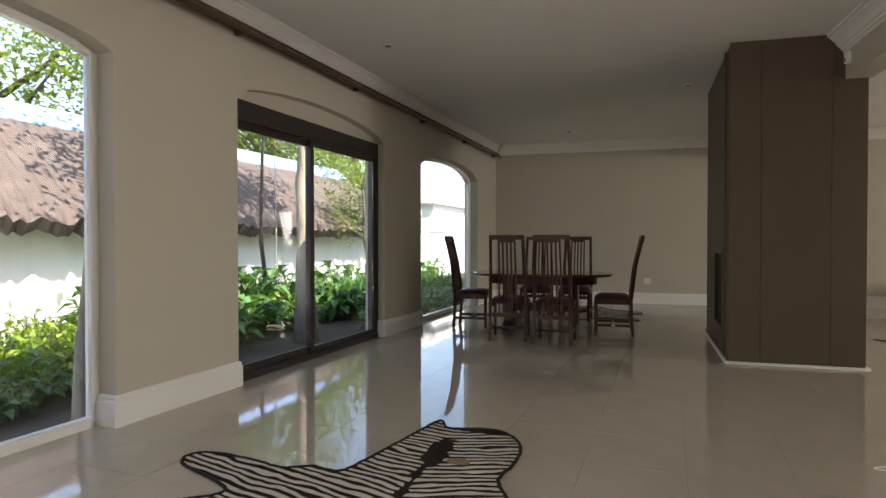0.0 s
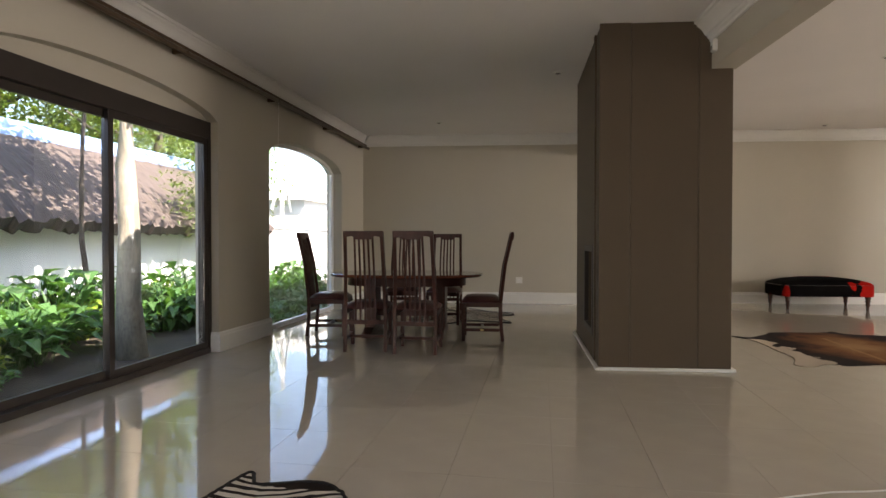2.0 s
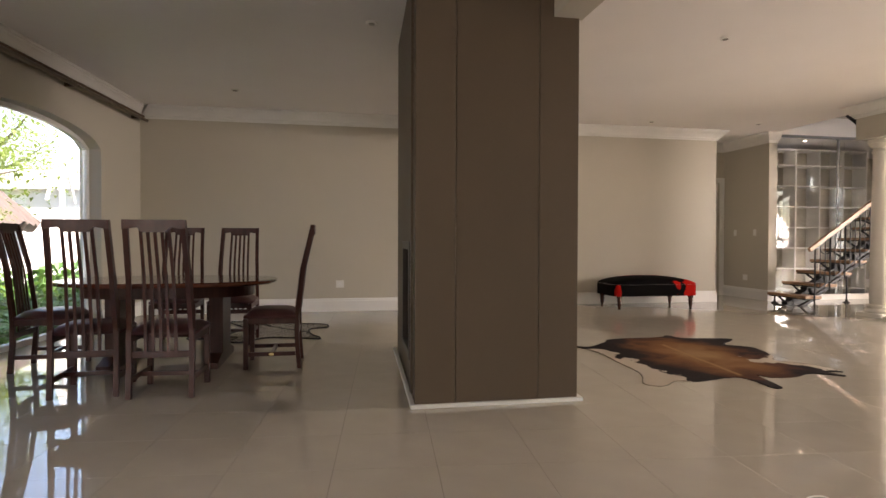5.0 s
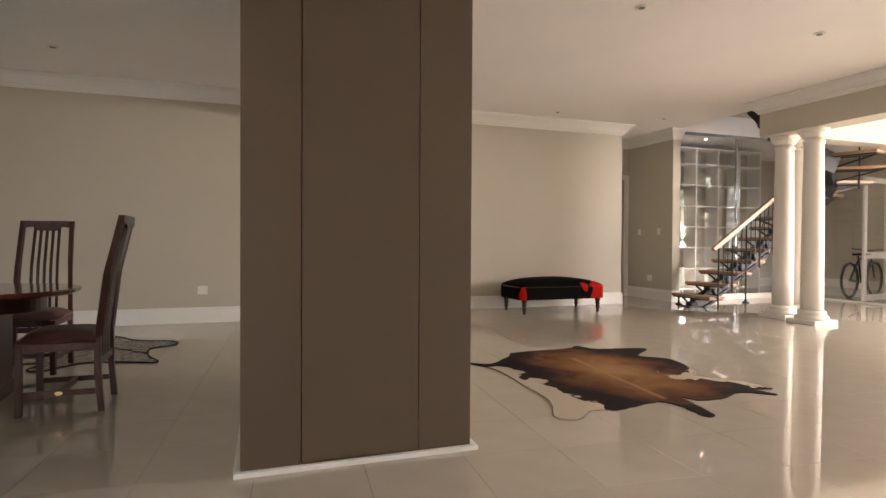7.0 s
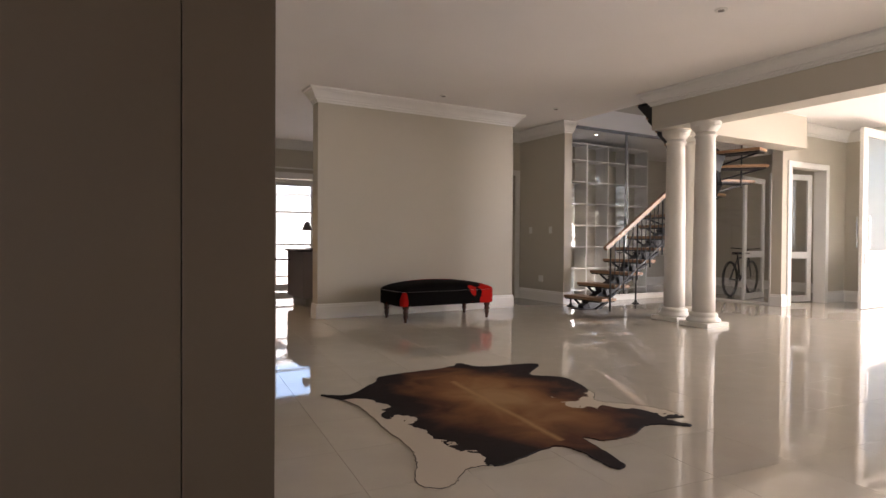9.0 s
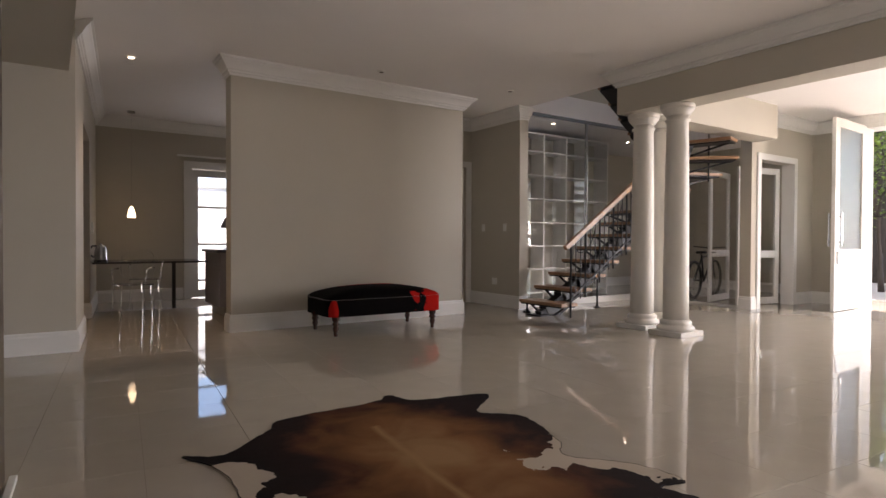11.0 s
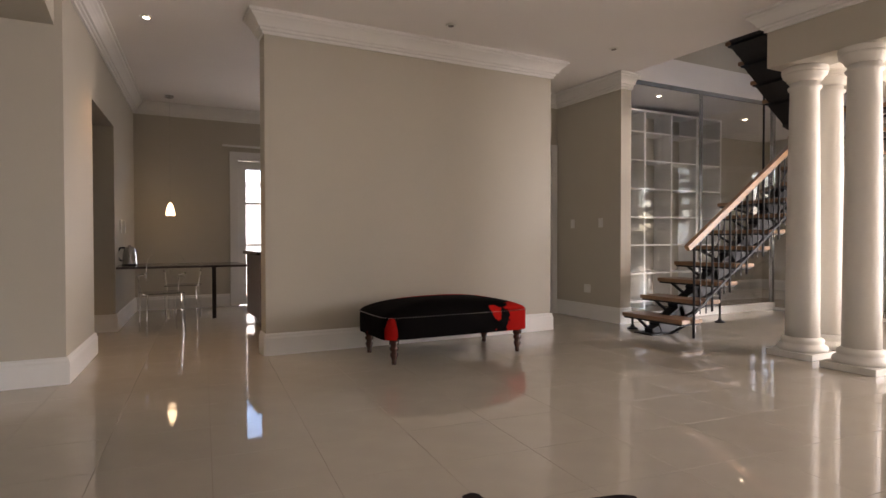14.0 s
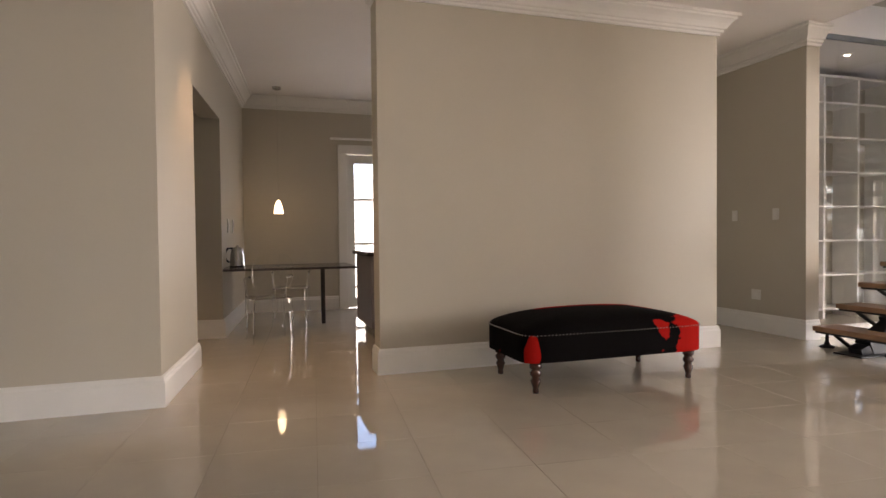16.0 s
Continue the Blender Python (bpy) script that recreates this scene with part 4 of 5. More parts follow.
lk.new(mx.outputs[2], nt["Principled BSDF"].inputs["Base Color"])
HC = Vector((4.0, 7.5))
cow_ctrl = [(3.08, 8.19), (3.25, 8.11), (3.55, 8.36), (3.68, 8.50), (4.28, 8.54), (4.45, 8.63), (4.55, 8.43), (5.03, 8.30), (4.73, 8.01), (4.90, 7.78), (4.77, 7.36), (4.65, 7.18),
            (4.84, 6.93), (4.87, 6.69), (4.72, 6.70), (4.75, 6.54), (4.55, 6.67), (4.32, 6.59), (4.12, 6.60), (4.05, 6.68), (3.96, 6.32), (3.88, 6.31), (3.89, 6.53), (3.82, 6.66),
            (3.47, 6.59), (3.28, 6.62), (3.12, 6.50), (3.04, 6.50), (2.99, 6.60), (3.09, 6.78), (3.16, 7.00), (3.17, 7.34), (3.20, 7.88)]
rug("cowhide_rug", [(x - HC.x, y - HC.y) for x, y in cow_ctrl], pose(HC.x, HC.y, 0), [COW, EDGE], "brown black and white cowhide lying on the tiles", 0.007, rim=0.0022)

ZEBRA = mat("zebra_hide", (0.7, 0.66, 0.58), 0.8, 0.1, 20, 200, 0.15, spec=0.15)
nt, lk = ZEBRA.node_tree.nodes, ZEBRA.node_tree.links
tc, wv = nt.new("ShaderNodeTexCoord"), nt.new("ShaderNodeTexWave")
sp_z = nt.new("ShaderNodeSeparateXYZ")
lk.new(tc.outputs["Object"], sp_z.inputs[0])
beside = step_math("ABSOLUTE", step_math("ADD", sp_z.outputs["X"], -0.10), 0)
cz_z = nt.new("ShaderNodeCombineXYZ")
lk.new(step_math("MULTIPLY_ADD", beside, -0.3, sp_z.outputs["Y"]), cz_z.inputs[0])
lk.new(step_math("MULTIPLY", sp_z.outputs["X"], 0.6), cz_z.inputs[1])
lk.new(cz_z.outputs[0], wv.inputs["Vector"])
wv.inputs["Scale"].default_value, wv.inputs["Distortion"].default_value = 5.8, 6.0
wv.inputs["Detail"].default_value, wv.inputs["Detail Scale"].default_value = 2.0, 1.1
ramp_between(ZEBRA, wv.outputs["Fac"], [(0.50, (0.62, 0.57, 0.49)), (0.56, (0.018, 0.013, 0.012))])
sxz = nt.new("ShaderNodeSeparateXYZ")
lk.new(tc.outputs["Object"], sxz.inputs[0])
nzz = nt.new("ShaderNodeTexNoise")
nzz.inputs["Scale"].default_value, nzz.inputs["Detail"].default_value = 9.0, 4
lk.new(tc.outputs["Object"], nzz.inputs["Vector"])
spine = step_math("LESS_THAN", step_math("MULTIPLY_ADD", nzz.outputs["Fac"], 0.16, step_math("ABSOLUTE", step_math("ADD", sxz.outputs["X"], -0.10), 0)), 0.10)


def blob(centre, size, wobble):
    """1 inside a ragged ellipse on the hide."""
    mpn, le = nt.new("ShaderNodeMapping"), nt.new("ShaderNodeVectorMath")
    mpn.vector_type, le.operation = "TEXTURE", "LENGTH"
    mpn.inputs["Location"].default_value, mpn.inputs["Scale"].default_value = centre, size
    lk.new(tc.outputs["Object"], mpn.inputs["Vector"])
    lk.new(mpn.outputs[0], le.inputs[0])
    return step_math("LESS_THAN", step_math("MULTIPLY_ADD", nzz.outputs["Fac"], wobble, le.outputs["Value"]), 1.0)


wide = step_math("MAXIMUM", step_math("MULTIPLY", spine, step_math("LESS_THAN", sxz.outputs["Y"], 0.15)), step_math("MAXIMUM", blob((0.12, 0.36, 0), (0.17, 0.42, 1), 1.1), blob((0.30, 0.77, 0), (0.24, 0.09, 1), 0.6)))
zmix = nt.new("ShaderNodeMix")
zmix.data_type = "RGBA"
for link in list(nt["Principled BSDF"].inputs["Base Color"].links):
    lk.new(link.from_socket, zmix.inputs[6])
lk.new(wide, zmix.inputs[0])
zmix.inputs[7].default_value = (0.022, 0.015, 0.012, 1)
tan_mix = nt.new("ShaderNodeMix")
tan_mix.data_type = "RGBA"
lk.new(blob((0.25, 0.24, 0), (0.10, 0.07, 1), 0.7), tan_mix.inputs[0])
lk.new(zmix.outputs[2], tan_mix.inputs[6])
tan_mix.inputs[7].default_value = (0.30, 0.21, 0.12, 1)
lk.new(tan_mix.outputs[2], nt["Principled BSDF"].inputs["Base Color"])
zebra_ctrl = [(-1.13, -0.17), (-1.12, -0.02), (-0.84, -0.03), (-0.60, -0.09), (-0.45, -0.03), (-0.29, -0.05), (-0.22, 0.14), (-0.15, 0.43), (-0.10, 0.65), (-0.03, 0.88), (0.06, 0.75), (0.28, 0.79),
              (0.42, 0.75), (0.53, 0.57), (0.54, 0.31), (0.50, 0.08), (0.57, -0.12), (0.70, -0.38), (0.58, -0.60), (0.30, -0.58), (0.06, -0.90), (-0.10, -1.28), (-0.28, -0.98), (-0.50, -0.74), (-0.88, -0.78), (-0.92, -0.62), (-0.70, -0.40)]
rug("zebra_rug", zebra_ctrl, pose(-0.92, 2.92, 0), [ZEBRA, EDGE], "black and white zebra hide with dark edging on the tiles", 0.004)
rug("zebra_rug", [(x * 0.9, y * 0.9) for x, y in zebra_ctrl], pose(-0.17, 10.02, 0, 0, 0, 40), [ZEBRA, EDGE], "zebra hide lying beyond the dining table", 0.004, seed=5)

cable = empty("cable", Matrix(), "thin white cable lying in a loop on the tiles", "cable")
bm = bmesh.new()
cp = [(1.45, 3.64), (1.70, 3.78), (2.05, 3.85), (2.36, 4.08), (2.42, 4.30), (2.49, 4.48), (2.55, 4.57), (2.645, 4.64), (2.715, 4.62), (2.65, 4.48), (2.53, 4.30), (2.50, 4.05), (2.7, 3.8), (2.9, 3.7)]
tube(bm, [(x, y, 0.006) for x, y in closed_spline(cp, 8)[:-16]], 0.004, 6)
part("cord", bm, PLASTIC, cable)

# ---- ceiling lights ----
for x, y, lit in ((-1.95, 5.43, 0), (0.98, 7.73, 0), (4.44, 7.65, 0), (6.46, 7.58, 0), (7.75, 11.25, 0), (5.88, 11.45, 0), (3.31, 12.55, 1), (-0.6, 10.4, 0), (9.8, 12.5, 1), (12.4, 13.0, 1)):
    dl = empty("downlight", pose(x, y, CZ if x > 2.1 else CD), "small recessed ceiling downlight" + (", lit" if lit else ", off"), "downlight", "ceiling downlights")
    bm = bmesh.new()
    lathe(bm, [(0.028, -0.004), (0.032, -0.012), (0.045, -0.012), (0.052, -0.006), (0.052, 0.004)], 20)
    part("ring", bm, PLASTIC, dl, smooth=True)
    bm = bmesh.new()
    lathe(bm, [(0.027, -0.015), (0.027, 0.0)], 16)
    part("lens", bm, BULB if lit else LENS, dl)

# ---- kitchen ----
pend = empty("pendant_lamp", pose(3.63, 15.7, 0), "small glowing glass pendant lamp over the kitchen table", "pendant lamp")
bm = bmesh.new()
lathe(bm, [(0.060, 1.40), (0.062, 1.41), (0.054, 1.47), (0.036, 1.54), (0.016, 1.58)], 18)
part("shade", bm, LAMP_GLOW, pend, "glowing amber glass shade", smooth=True)
bm = bmesh.new()
tube(bm, [(0, 0, 1.575), (0, 0, CZ)], 0.0009, 6)
part("cord", bm, STEEL, pend)
bm = bmesh.new()
lathe(bm, [(0.055, CZ - 0.03), (0.06, CZ)], 16)
part("ceiling_rose", bm, STEEL, pend)
lp = new("pendant_light", bpy.data.lights.new("pendant_light", "POINT"))
lp.data.energy, lp.data.color, lp.data.shadow_soft_size = 0.06, (1, 0.72, 0.42), 0.05
lp.location = (3.63, 15.7, 1.33)
sp_l = new("downlight_beam", bpy.data.lights.new("downlight_beam", "SPOT"))
sp_l.data.energy, sp_l.data.color, sp_l.data.spot_size, sp_l.data.spot_blend, sp_l.data.shadow_soft_size = 11.0, (1, 0.64, 0.34), radians(80), 0.7, 0.03
sp_l.matrix_world = look((3.31, 12.55, CZ - 0.03), (3.31, 12.55, 0))

for x, y, watts in ((9.8, 12.5, 0.5), (12.4, 13.0, 5.0)):
    q = new("downlight_beam", bpy.data.lights.new("downlight_beam", "SPOT"))
    q.data.energy, q.data.color, q.data.spot_size, q.data.spot_blend, q.data.shadow_soft_size = watts, (1, 0.86, 0.68), radians(120), 0.8, 0.04
    q.matrix_world = look((x, y, CZ - 0.03), (x, y, 0))

kt = empty("kitchen_table", Matrix(), "slim dark topped kitchen table on steel legs", "table")
part("tabletop", B(3.0, 14.02, 0.725, 4.42, 14.98, 0.75, bevel=0.003), STONE_TOP, kt)
for x, y in ((4.12, 14.90),):
    bm = bmesh.new()
    box(bm, x - 0.025, y - 0.025, 0, x + 0.025, y + 0.025, 0.725, 0.004)
    part("leg", bm, BRONZE, kt, "square dark steel leg")
isl = empty("kitchen_island", Matrix(), "grey kitchen island with dark worktop and recessed plinth", "kitchen island")
part("body", B(4.44, 13.35, 0.14, 6.0, 14.25, 0.88, bevel=0.004), GREYCAB, isl)
part("plinth", B(4.52, 13.42, 0.0, 5.95, 14.18, 0.14), STEEL, isl)
part("worktop", B(4.40, 13.31, 0.88, 6.04, 14.29, 0.92, bevel=0.004), STONE_TOP, isl)
ket = empty("kettle", pose(3.13, 14.55, 0.75), "brushed steel electric kettle on the table", "kettle")
bm = bmesh.new()
lathe(bm, [(0.085, 0.0), (0.085, 0.02), (0.08, 0.03), (0.078, 0.12), (0.062, 0.2), (0.05, 0.215), (0.02, 0.225), (0.012, 0.245)], 22)
part("body", bm, STEEL, ket, smooth=True)
bm = bmesh.new()
tube(bm, [(-0.05, 0, 0.21), (-0.10, 0, 0.21), (-0.125, 0, 0.17), (-0.12, 0, 0.08), (-0.085, 0, 0.05)], 0.011, 8)
part("handle", bm, BLACK, ket)
tap = empty("tap", pose(4.95, 13.9, 0.92), "curved steel kitchen tap on the island", "tap")
bm = bmesh.new()
tube(bm, [(0, 0, 0)] + [(0.09 - 0.09 * math.cos(a), 0, 0.2 + 0.09 * math.sin(a)) for a in [math.pi * k / 10 for k in range(11)]] + [(0.18, 0, 0.14)], 0.012, 8)
part("spout", bm, STEEL, tap, smooth=True)
lamp = empty("desk_lamp", pose(4.66, 13.75, 0.92), "pale articulated desk lamp with cone shade", "lamp")
bm = bmesh.new()
lathe(bm, [(0.07, 0), (0.07, 0.015), (0.01, 0.02)], 16)
part("base", bm, STEEL, lamp)
bm = bmesh.new()
tube(bm, [(0, 0, 0.015), (0.1, 0, 0.22), (0.0, 0, 0.40)], 0.008, 8)
part("arm", bm, STEEL, lamp)
bm = bmesh.new()
lathe(bm, [(0.085, -0.06), (0.09, -0.058), (0.03, 0.08), (0.0, 0.09)], 16, (-0.03, 0, 0.36))
part("shade", bm, GREYCAB, lamp)


def ghost_chair(x, y, a):
    c = empty("ghost_chair", pose(x, y, 0, 0, 0, a), "transparent moulded acrylic chair at the kitchen table", "chair", "acrylic chairs")
    part("seat", B(-0.21, -0.2, 0.45, 0.21, 0.2, 0.462, bevel=0.004), CLEAR, c)
    for sx in (-1, 1):
        for sy in (-1, 1):
            bm = bmesh.new()
            tube(bm, [(sx * 0.2, sy * 0.2, 0), (sx * 0.185, sy * 0.185, 0.449)], [0.013, 0.018], 8)
            part("leg", bm, CLEAR, c)
        bm = bmesh.new()
        tube(bm, [(sx * 0.2, 0.1, 0.463), (sx * 0.22, 0.1, 0.65), (sx * 0.215, -0.18, 0.68)], 0.012, 8)
        part("armrest", bm, CLEAR, c)
    bm = bmesh.new()
    prism(bm, superoval(0.2, 0.2, 3, 32), -0.212, -0.2)
    for v in bm.verts:
        v.co.z += 0.72
        v.co.y -= (v.co.z - 0.5) * 0.15
    part("backrest", bm, CLEAR, c)
    return c


ghost_chair(3.45, 13.90, 10)
ghost_chair(3.75, 15.0, 170)


def plate(x, y, z, a, h=0.12, w=0.075, label="white wall switch plate"):
    s = empty("wall_switch", pose(x, y, z, 0, 0, a), label, "switch", "wall switches")
    part("plate", B(-w / 2, -0.01, -h / 2, w / 2, 0, h / 2, bevel=0.002), PLASTIC, s)
    part("rocker", B(-w / 5, -0.014, -h / 5, w / 5, -0.0095, h / 5, bevel=0.001), WHITE, s)


plate(8.55, 12.30, 1.27, -90)
plate(8.55, 12.85, 1.27, -90)
plate(8.55, 12.55, 0.40, -90, 0.11, 0.12, "white wall socket plate")
plate(0.75, BACK, 0.42, 0, 0.11, 0.12, "white wall socket plate")
for s in (3.1, 3.5):
    plate(*RT(s), 1.22, 90 - math.degrees(SKEW), 0.16, 0.09)
wb = empty("ceiling_vent_bar", pose(0, 0, 0), "slim white curtain rail over the french door", "curtain rail")
part("bar", B(4.40, 16.24, 2.52, 5.7, 16.27, 2.55), WHITE, wb)
part("bracket", B(4.5, 16.27, 2.52, 4.53, 16.3, 2.55), WHITE, wb)
part("bracket", B(5.6, 16.27, 2.52, 5.63, 16.3, 2.55), WHITE, wb)

# ---- bicycle ----
bike = empty("bicycle", pose(12.95, 11.6, 0, 0, 0, 12), "dark mountain bicycle parked behind the glass", "bicycle")
for x in (-0.52, 0.52):
    bm = bmesh.new()
    tube(bm, [(x + 0.33 * math.cos(a), 0, 0.35 + 0.33 * math.sin(a)) for a in [2 * math.pi * k / 36 for k in range(36)]], 0.026, 8, True)
    wh = part("wheel", bm, RUBBER, bike, smooth=True)
    bm = bmesh.new()
    for k in range(12):
        a = 2 * math.pi * k / 12
        tube(bm, [(x, 0, 0.35), (x + 0.31 * math.cos(a), 0, 0.35 + 0.31 * math.sin(a))], 0.002, 4)
    lathe(bm, [(0.03, -0.01), (0.03, 0.01)], 10, (x, 0, 0.35))
    part("spokes", bm, STEEL, wh)
bm = bmesh.new()
for a, b in (((-0.52, 0, 0.35), (-0.05, 0, 0.30)), ((-0.05, 0, 0.30), (-0.18, 0, 0.82)), ((-0.18, 0, 0.75), (0.33, 0, 0.80)), ((-0.05, 0, 0.30), (0.34, 0, 0.72)), ((-0.52, 0, 0.35), (-0.17, 0, 0.74)), ((0.52, 0, 0.35), (0.31, 0, 0.92))):
    tube(bm, [a, b], 0.018, 8)
part("frame", bm, BLACK, bike)
bm = bmesh.new()
tube(bm, [(0.28, -0.32, 0.96), (0.31, 0, 0.93), (0.28, 0.32, 0.96)], 0.012, 8)
part("handlebar", bm, BLACK, bike)
bm = bmesh.new()
box(bm, -0.32, -0.06, 0.83, -0.06, 0.06, 0.88, 0.02)
part("saddle", bm, RUBBER, bike)

# ---- the garden ----
structure("ground", B(-400, -400, -0.9, 400, 400, -0.36), SOIL, "dark shaded garden soil", "ground")
structure("pavement", B(13.85, 2.0, -0.5, 30, 16, -0.02), PAVING, "pale paving outside the entrance", "pavement")
# added out of view: pale ground that throws sunlight indoors
structure("terrace", B(8.7, -14, -0.5, 20, 2.0, -0.02), PAVING, "unseen pale paving added to bounce sunlight through the east opening", "pavement")
structure("pavement_kitchen", B(2.0, 16.5, -0.5, 9, 24, -0.02), PAVING, "pale paving behind the kitchen", "pavement")
t = structure("sill_step", B(-2.5, 0.26, -0.5, 8.8, 0.34, 0.01, bevel=0.01), FENCE, "timber edging along the garden wall", "edging")
t.matrix_world = WINW


def local_empty(name, m, label, category, group=""):
    return empty(name, WINW @ m, label, category, group)


# thatched outbuilding along the garden
hut = local_empty("thatched_outbuilding", pose(0, 0, 0), "long white outbuilding with a low thatched roof", "house")
part("wall", B(-6.0, 4.9, -0.4, 13.6, 5.1, 1.75), PLASTER_OUT, hut)
bm = bmesh.new()
rnd = random.Random(4)
n = 260
for k, (y0, z0, y1, z1) in enumerate(((4.35, 1.48, 6.9, 3.32), (6.9, 3.32, 9.4, 1.5))):
    m = 14
    rows = []
    for j in range(m + 1):
        f = j / m
        rows.append([bm.verts.new((-7.0 + 21.0 * i / n + rnd.uniform(-.02, .02), y0 + (y1 - y0) * f + rnd.uniform(-.02, .02), z0 + (z1 - z0) * f + 0.10 * math.sin(f * math.pi) + rnd.uniform(-0.025, 0.025) - (0.09 * rnd.random() if j in (0, m) else 0))) for i in range(n + 1)])
    for j in range(m):
        for i in range(n):
            bm.faces.new((rows[j][i], rows[j][i + 1], rows[j + 1][i + 1], rows[j + 1][i]))
    if k == 0:
        lip = [bm.verts.new(v.co + Vector((0, 0.12, -0.14 - 0.04 * rnd.random()))) for v in rows[0]]
        und = [bm.verts.new((v.co.x, 5.2, 1.5)) for v in rows[0]]
        for i in range(n):
            bm.faces.new((rows[0][i], lip[i], lip[i + 1], rows[0][i + 1]))
            bm.faces.new((lip[i], und[i], und[i + 1], lip[i + 1]))
part("roof", bm, THATCH, hut, "weathered brown thatch")
bm = bmesh.new()
prism(bm, [(6.5, 3.08), (6.9, 3.42), (7.3, 3.08), (7.3, 3.14), (6.9, 3.48), (6.5, 3.14)], -7.0, 13.9, "x")
part("ridge_capping", bm, RIDGE, hut, "blue sheet ridge capping")
for s in (7.2, 3.4):
    bm = bmesh.new()
    tube(bm, [(s, 4.22, -0.4), (s, 4.22, 1.5), (s + 0.02, 4.26, 2.9)], 0.014, 6)
    part("conductor", bm, STEEL, hut, "thin metal pole")
bm = bmesh.new()
for s in range(-5, 13):
    box(bm, s, 4.885, 0.9, s + 0.98, 4.9, 0.915)
part("wall_line", bm, PLASTER_OUT, hut)

# bright white house beyond the arched window
house = local_empty("white_house", pose(0, 0, 0), "sunlit white house with moulded parapet", "house")
part("wall", B(20.0, 6.0, -0.4, 32.0, 14.0, 2.7), PLASTER_OUT, house)
part("parapet", B(19.8, 5.8, 2.7, 32.1, 14.1, 2.95, bevel=0.04), PLASTER_OUT, house)
part("upper_wall", B(21.5, 7.0, 2.95, 32.0, 14.0, 3.3), PLASTER_OUT, house)
part("upper_parapet", B(21.3, 6.8, 3.3, 32.1, 14.1, 3.5, bevel=0.04), PLASTER_OUT, house)
bm = bmesh.new()
lathe(bm, [(0.10, 0), (0.07, 0.06), (0.12, 0.2), (0.05, 0.42), (0.09, 0.5)], 12, (20.6, 6.3, 2.95))
part("finial", bm, PLASTER_OUT, house)
mast = local_empty("metal_mast", pose(0, 0, 0), "white steel mast with braces behind the garden", "mast")
bm = bmesh.new()
beam_between(bm, (18.0, 6.0, -0.4), (18.0, 6.0, 4.3), 0.1, 0.1)
part("pole", bm, WHITE, mast)
for s in (17.2, 18.7):
    bm = bmesh.new()
    beam_between(bm, (s, 6.0, 2.2), (18.0, 6.0, 3.9), 0.06, 0.06)
    part("brace", bm, WHITE, mast)
yard = local_empty("garden_boundary_wall", pose(0, 0, 0), "white painted garden boundary wall", "wall")
part("panel", B(13.6, 4.9, -0.4, 19.9, 5.1, 1.5), PLASTER_OUT, yard)
part("coping", B(13.6, 4.85, 1.5, 19.9, 5.15, 1.57, bevel=0.01), PLASTER_OUT, yard)


# added white wall that stands in for overexposed daylight behind the french door
kw = empty("courtyard_wall", Matrix(), "white backdrop added for the overexposed daylight behind the french door", "wall")
part("panel", B(0.0, 21.0, -0.4, 12.0, 21.2, 2.4), PLASTER_OUT, kw)
part("coping", B(-0.05, 20.95, 2.4, 12.05, 21.25, 2.5, bevel=0.01), PLASTER_OUT, kw)


def leaf_quad(bm, p, d, length, width, fold=0.25, droop=0.0):
    d = d.normalized()
    side = d.cross(Vector((0, 0, 1)))
    side = side.normalized() if side.length > 1e-4 else Vector((1, 0, 0))
    up = side.cross(d)
    mid = p + d * length * 0.5 + up * length * 0.06
    tip = p + d * length - Vector((0, 0, droop * length))
    a, b, c = bm.verts.new(p), bm.verts.new(mid + side * width / 2 + up * fold * width), bm.verts.new(mid - side * width / 2 + up * fold * width)
    t, q = bm.verts.new(tip), bm.verts.new(mid)
    bm.faces.new((a, b, q))
    bm.faces.new((q, b, t))
    bm.faces.new((a, q, c))
    bm.faces.new((q, t, c))


def rand_dir(rnd, zmin=-1.0, zmax=1.0):
    z, a = rnd.uniform(zmin, zmax), rnd.uniform(0, 2 * math.pi)
    r = math.sqrt(max(0, 1 - z * z))
    return Vector((r * math.cos(a), r * math.sin(a), z))


def lily(seed, material, hgt=0.7, stems=26, size=0.3, strap=False):
    rnd = random.Random(seed)
    p = empty("garden_plant", Matrix(), "clump of broad green leaves in the flower bed", "plant", "flower bed plants")
    lb, sb = bmesh.new(), bmesh.new()
    for i in range(stems):
        d = rand_dir(rnd, 0.45, 0.97)
        h = hgt * rnd.uniform(0.45, 1.0)
        root = Vector((rnd.uniform(-.12, .12), rnd.uniform(-.12, .12), -0.01))
        tip = root + Vector((d.x * h * 0.7, d.y * h * 0.7, h * d.z))
        if strap:
            leaf_quad(lb, root, tip - root + Vector((0, 0, 0.1)), h, 0.045, 0.1, 0.25)
            continue
        tube(sb, [root, root.lerp(tip, 0.5) + Vector((0, 0, 0.05)), tip], 0.006, 4)
        for q in range(2):
            out = Vector((d.x + rnd.uniform(-.6, .6), d.y + rnd.uniform(-.6, .6), rnd.uniform(-0.25, 0.5)))
            leaf_quad(lb, tip - Vector((0, 0, q * 0.06)), out, size * rnd.uniform(0.6, 1.1), size * 0.6 * rnd.uniform(0.7, 1.0), 0.2, 0.2)
    part("leaves", lb, material, p)
    if strap:
        sb.free()
    else:
        part("stems", sb, material, p)
    return p


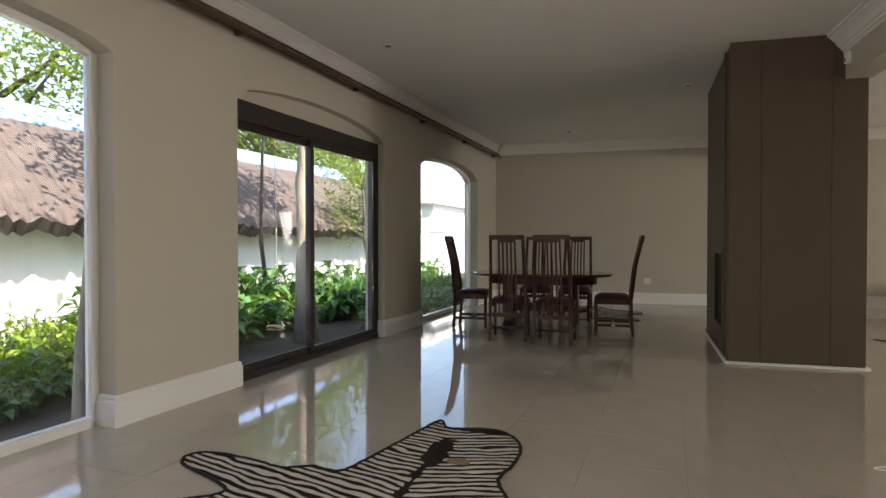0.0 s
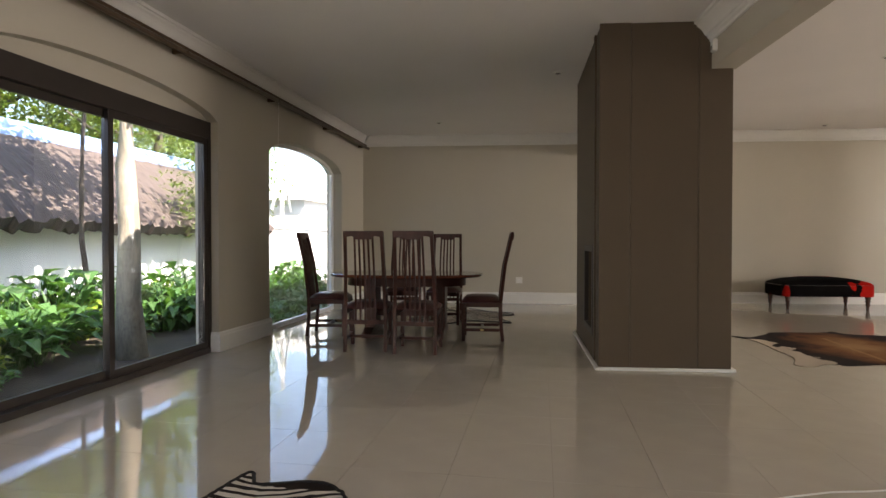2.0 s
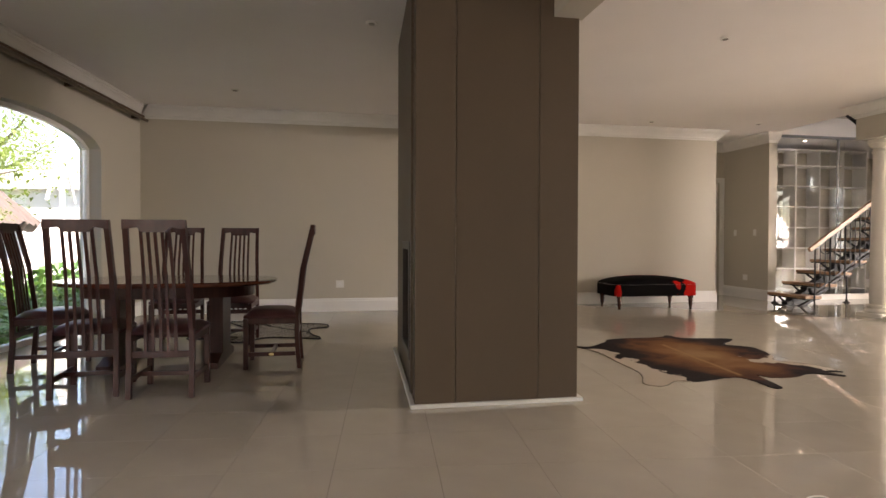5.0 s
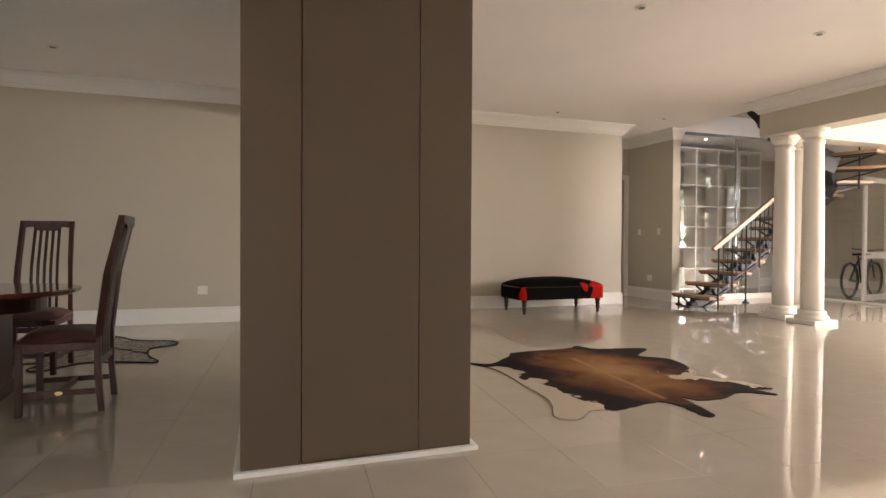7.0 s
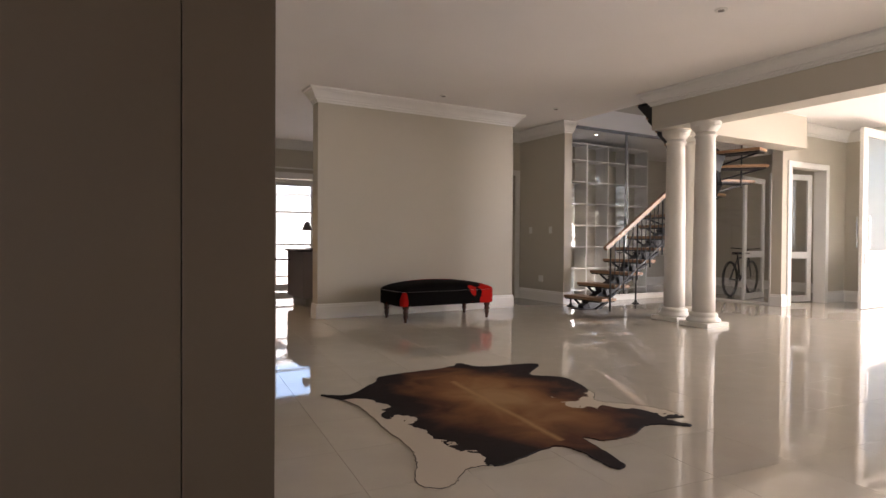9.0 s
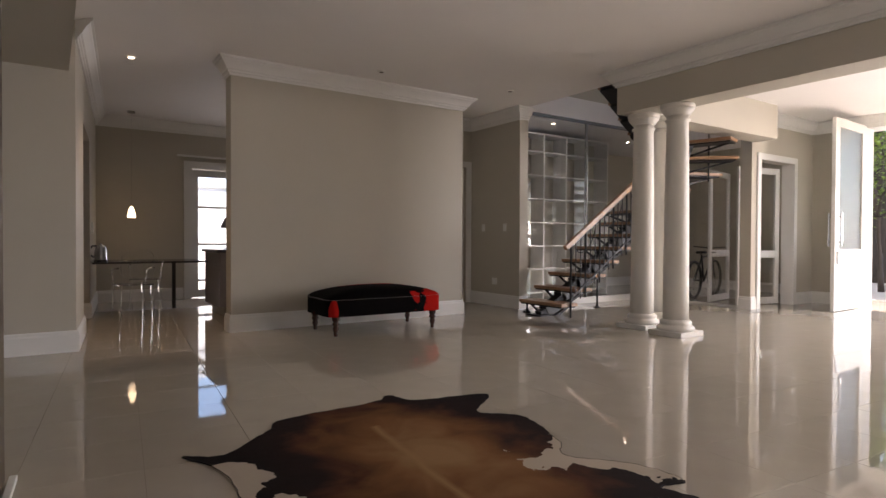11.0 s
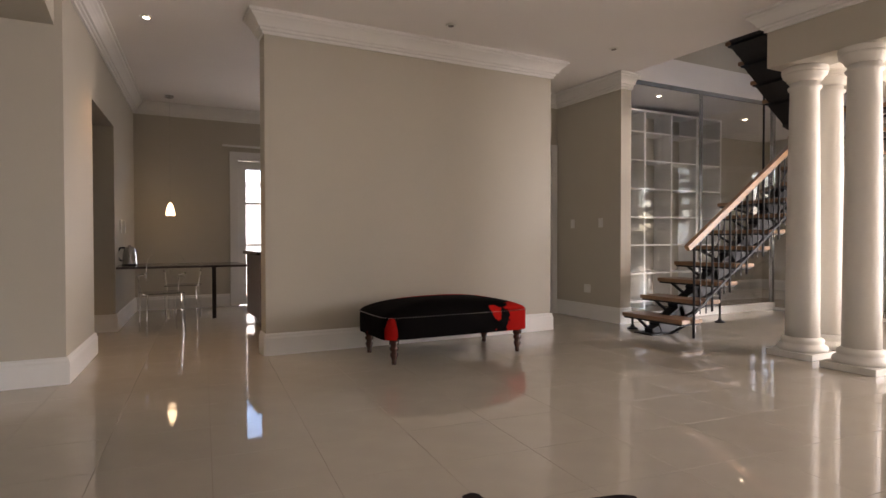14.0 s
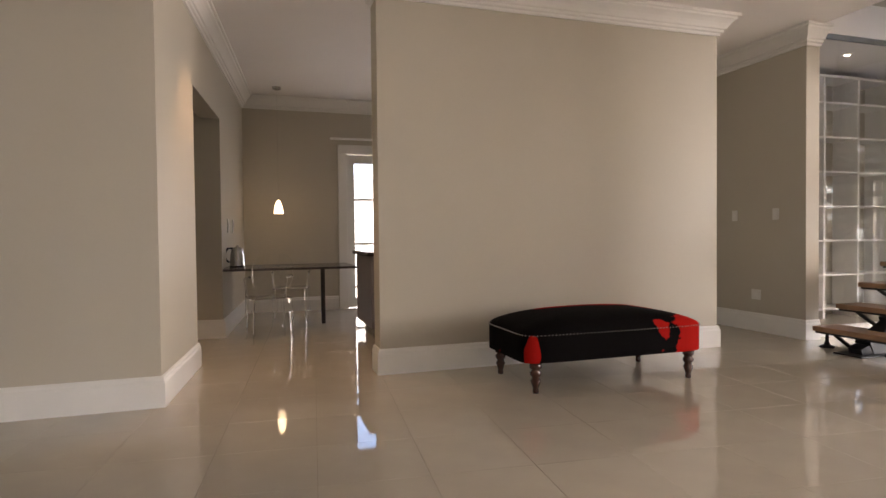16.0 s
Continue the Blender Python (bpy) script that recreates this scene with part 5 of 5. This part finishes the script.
kinds = [lily(1, LEAF, 0.75, 30, 0.30), lily(2, LEAF, 0.6, 28, 0.24), lily(3, LEAF, 0.85, 46, 0.2, True), lily(4, LEAF_LIGHT, 0.55, 60, 0.15)]
rnd = random.Random(11)
used = set()
spots_p = []
for i in range(104):
    s, y = rnd.uniform(3.2, 13.0), rnd.uniform(2.6, 4.3)
    spots_p.append((s, y, rnd.choice((0, 1, 1, 2, 2)) if y < 3.2 else rnd.choice((0, 2, 3)), rnd.uniform(1.0, 1.5)))
for i in range(34):
    y = rnd.uniform(1.7, 4.2)
    spots_p.append((rnd.uniform(0.3, 3.4), y, rnd.choice((3, 3, 3, 1)) if y > 2.2 else rnd.choice((0, 1, 2)), rnd.uniform(0.9, 1.35) if y > 2.2 else 0.7))
for i in range(18):
    spots_p.append((rnd.uniform(6.0, 9.8), rnd.uniform(0.7, 1.5), rnd.choice((1, 1, 0)), rnd.uniform(0.8, 1.1)))
for s, y, k, sc in spots_p:
    m = WINW @ pose(s, y, -0.36, 0, 0, rnd.uniform(0, 360))
    if k in used:
        o = copy_thing(kinds[k], m)
    else:
        used.add(k)
        o = kinds[k]
        o.matrix_basis = m
    o.scale = (sc, sc, sc)


def tree(seed, m, h, r, crown_r, crown_n, bark, label, lean=0.0, first=0.45, leaf=0.12):
    rnd = random.Random(seed)
    t = empty("tree", m, label, "tree", "garden trees")
    bm = bmesh.new()
    pts, p = [], Vector((0, 0, -0.1))
    for i in range(9):
        pts.append(p.copy())
        p += Vector((rnd.uniform(-.06, .06) + lean * h / 8, rnd.uniform(-.06, .06), h / 8))
    rad = [r * (1.25 if i == 0 else 1) * (1 - 0.7 * i / 8) for i in range(9)]
    tube(bm, pts, rad, 10)
    ends = []
    for i in range(9):
        k = min(8, int(8 * (first + (1 - first) * i / 9)))
        d = rand_dir(rnd, 0.1, 0.8)
        a = pts[k]
        b, c = a + d * crown_r * 0.5, a + d * crown_r * 0.95 + Vector((0, 0, 0.2))
        tube(bm, [a, b, c], [rad[k] * 0.6, rad[k] * 0.35, rad[k] * 0.12], 6)
        ends += [b, c, a.lerp(c, 0.7)]
    ends.append(pts[-1])
    part("trunk", bm, bark, t, smooth=True)
    lb = bmesh.new()
    for i in range(crown_n):
        e = rnd.choice(ends)
        q = e + rand_dir(rnd) * crown_r * 0.45 * rnd.random() ** 0.6
        leaf_quad(lb, q, rand_dir(rnd, -0.7, 0.6), leaf * rnd.uniform(0.6, 1.4), leaf * 0.55, 0.15, 0.1)
    part("crown", lb, LEAF_TREE, t)
    return t


tree(21, WINW @ pose(4.9, 1.9, -0.36), 6.8, 0.16, 2.8, 4500, BARK_PALE, "pale smooth-barked tree beside the sliding door", 0.01, 0.72, 0.16)
tree(22, WINW @ pose(6.5, 4.0, -0.36), 6.4, 0.05, 1.9, 2400, BARK, "thin dark young tree in the flower bed", -0.01, 0.78, 0.14)
tree(23, WINW @ pose(0.42, 0.80, -0.36), 6.0, 0.055, 1.5, 1400, BARK_PALE, "slender pale trunk outside the window", 0.0, 0.75)
far = tree(24, WINW @ pose(-4.0, 11, -0.36), 7.5, 0.28, 3.6, 6000, BARK, "large leafy garden tree", 0.0, 0.32, 0.2)
for s, y, a in ((1.5, 12.5, 70), (6.0, 11.5, 150), (10.5, 12.5, 230), (13.5, 13.0, 300), (19.0, 13.0, 20), (24.0, 12.0, 110), (15.0, 8.6, 60), (27.0, 17.0, 200), (22.5, 16.0, 50), (31.0, 16.5, 140)):
    copy_thing(far, WINW @ pose(s, y, -0.36, 0, 0, a))
for x, y, a in ((21.0, 11.5, 30), (22.5, 7.5, 120), (24.0, 14.5, 200)):
    copy_thing(far, pose(x, y, 0, 0, 0, a))
low = tree(25, WINW @ pose(10.6, 4.0, -0.36), 3.4, 0.06, 1.2, 1500, BARK, "leafy shrub tree by the boundary wall", 0.0, 0.5)
copy_thing(low, pose(17.5, 10.3, 0, 0, 0, 70))
copy_thing(low, pose(18.5, 9.2, 0, 0, 0, 170))

# ---- floor tiles, last ----
TS, GAP = 0.5, 0.0018
tile_mesh = bpy.data.meshes.new("tile")
bm = bmesh.new()
box(bm, GAP / 2, GAP / 2, -0.012, TS - GAP / 2, TS - GAP / 2, 0.0)
bm.to_mesh(tile_mesh)
bm.free()
tile_mesh.materials.append(TILE)
floor_ob = bpy.data.objects["floor"]
GRID = Matrix.Translation((0.555, 4.32, 0)) @ Matrix.Rotation(-SKEW, 4, "Z")
INV = GRID.inverted()
cells = []
for i in range(-22, 36):
    for j in range(-22, 32):
        c = GRID @ Vector(((i + 0.5) * TS, (j + 0.5) * TS, 0))
        if -3.4 < c.x < 15.1 and -3.4 < c.y < 16.4 and (c.x > -2.9 + (c.y - 3.066) * 0.0897 - 0.1):
            cells.append((i, j, c))
near = sorted(cells, key=lambda q: (q[2] - Vector((2.6, 7.6, 0))).length)
for i, j, c in near[:300]:
    o = new("tile", tile_mesh)
    o.parent = floor_ob
    o.matrix_basis = GRID @ Matrix.Translation((i * TS, j * TS, 0))
verts, faces = [], []
for i, j, c in near[300:]:
    k = len(verts)
    for dx, dy in ((GAP / 2, GAP / 2), (TS - GAP / 2, GAP / 2), (TS - GAP / 2, TS - GAP / 2), (GAP / 2, TS - GAP / 2)):
        p = GRID @ Vector((i * TS + dx, j * TS + dy, 0))
        verts += [(p.x, p.y, 0.0), (p.x, p.y, -0.012)]
    faces.append((k, k + 2, k + 4, k + 6))
    for q in range(4):
        a, b = k + 2 * q, k + 2 * ((q + 1) % 4)
        faces.append((a, a + 1, b + 1, b))
me = bpy.data.meshes.new("tiles")
me.from_pydata(verts, [], faces)
me.materials.append(TILE)
o = new("tiles", me)
o.parent = floor_ob
tagged(o, kind="stuff")
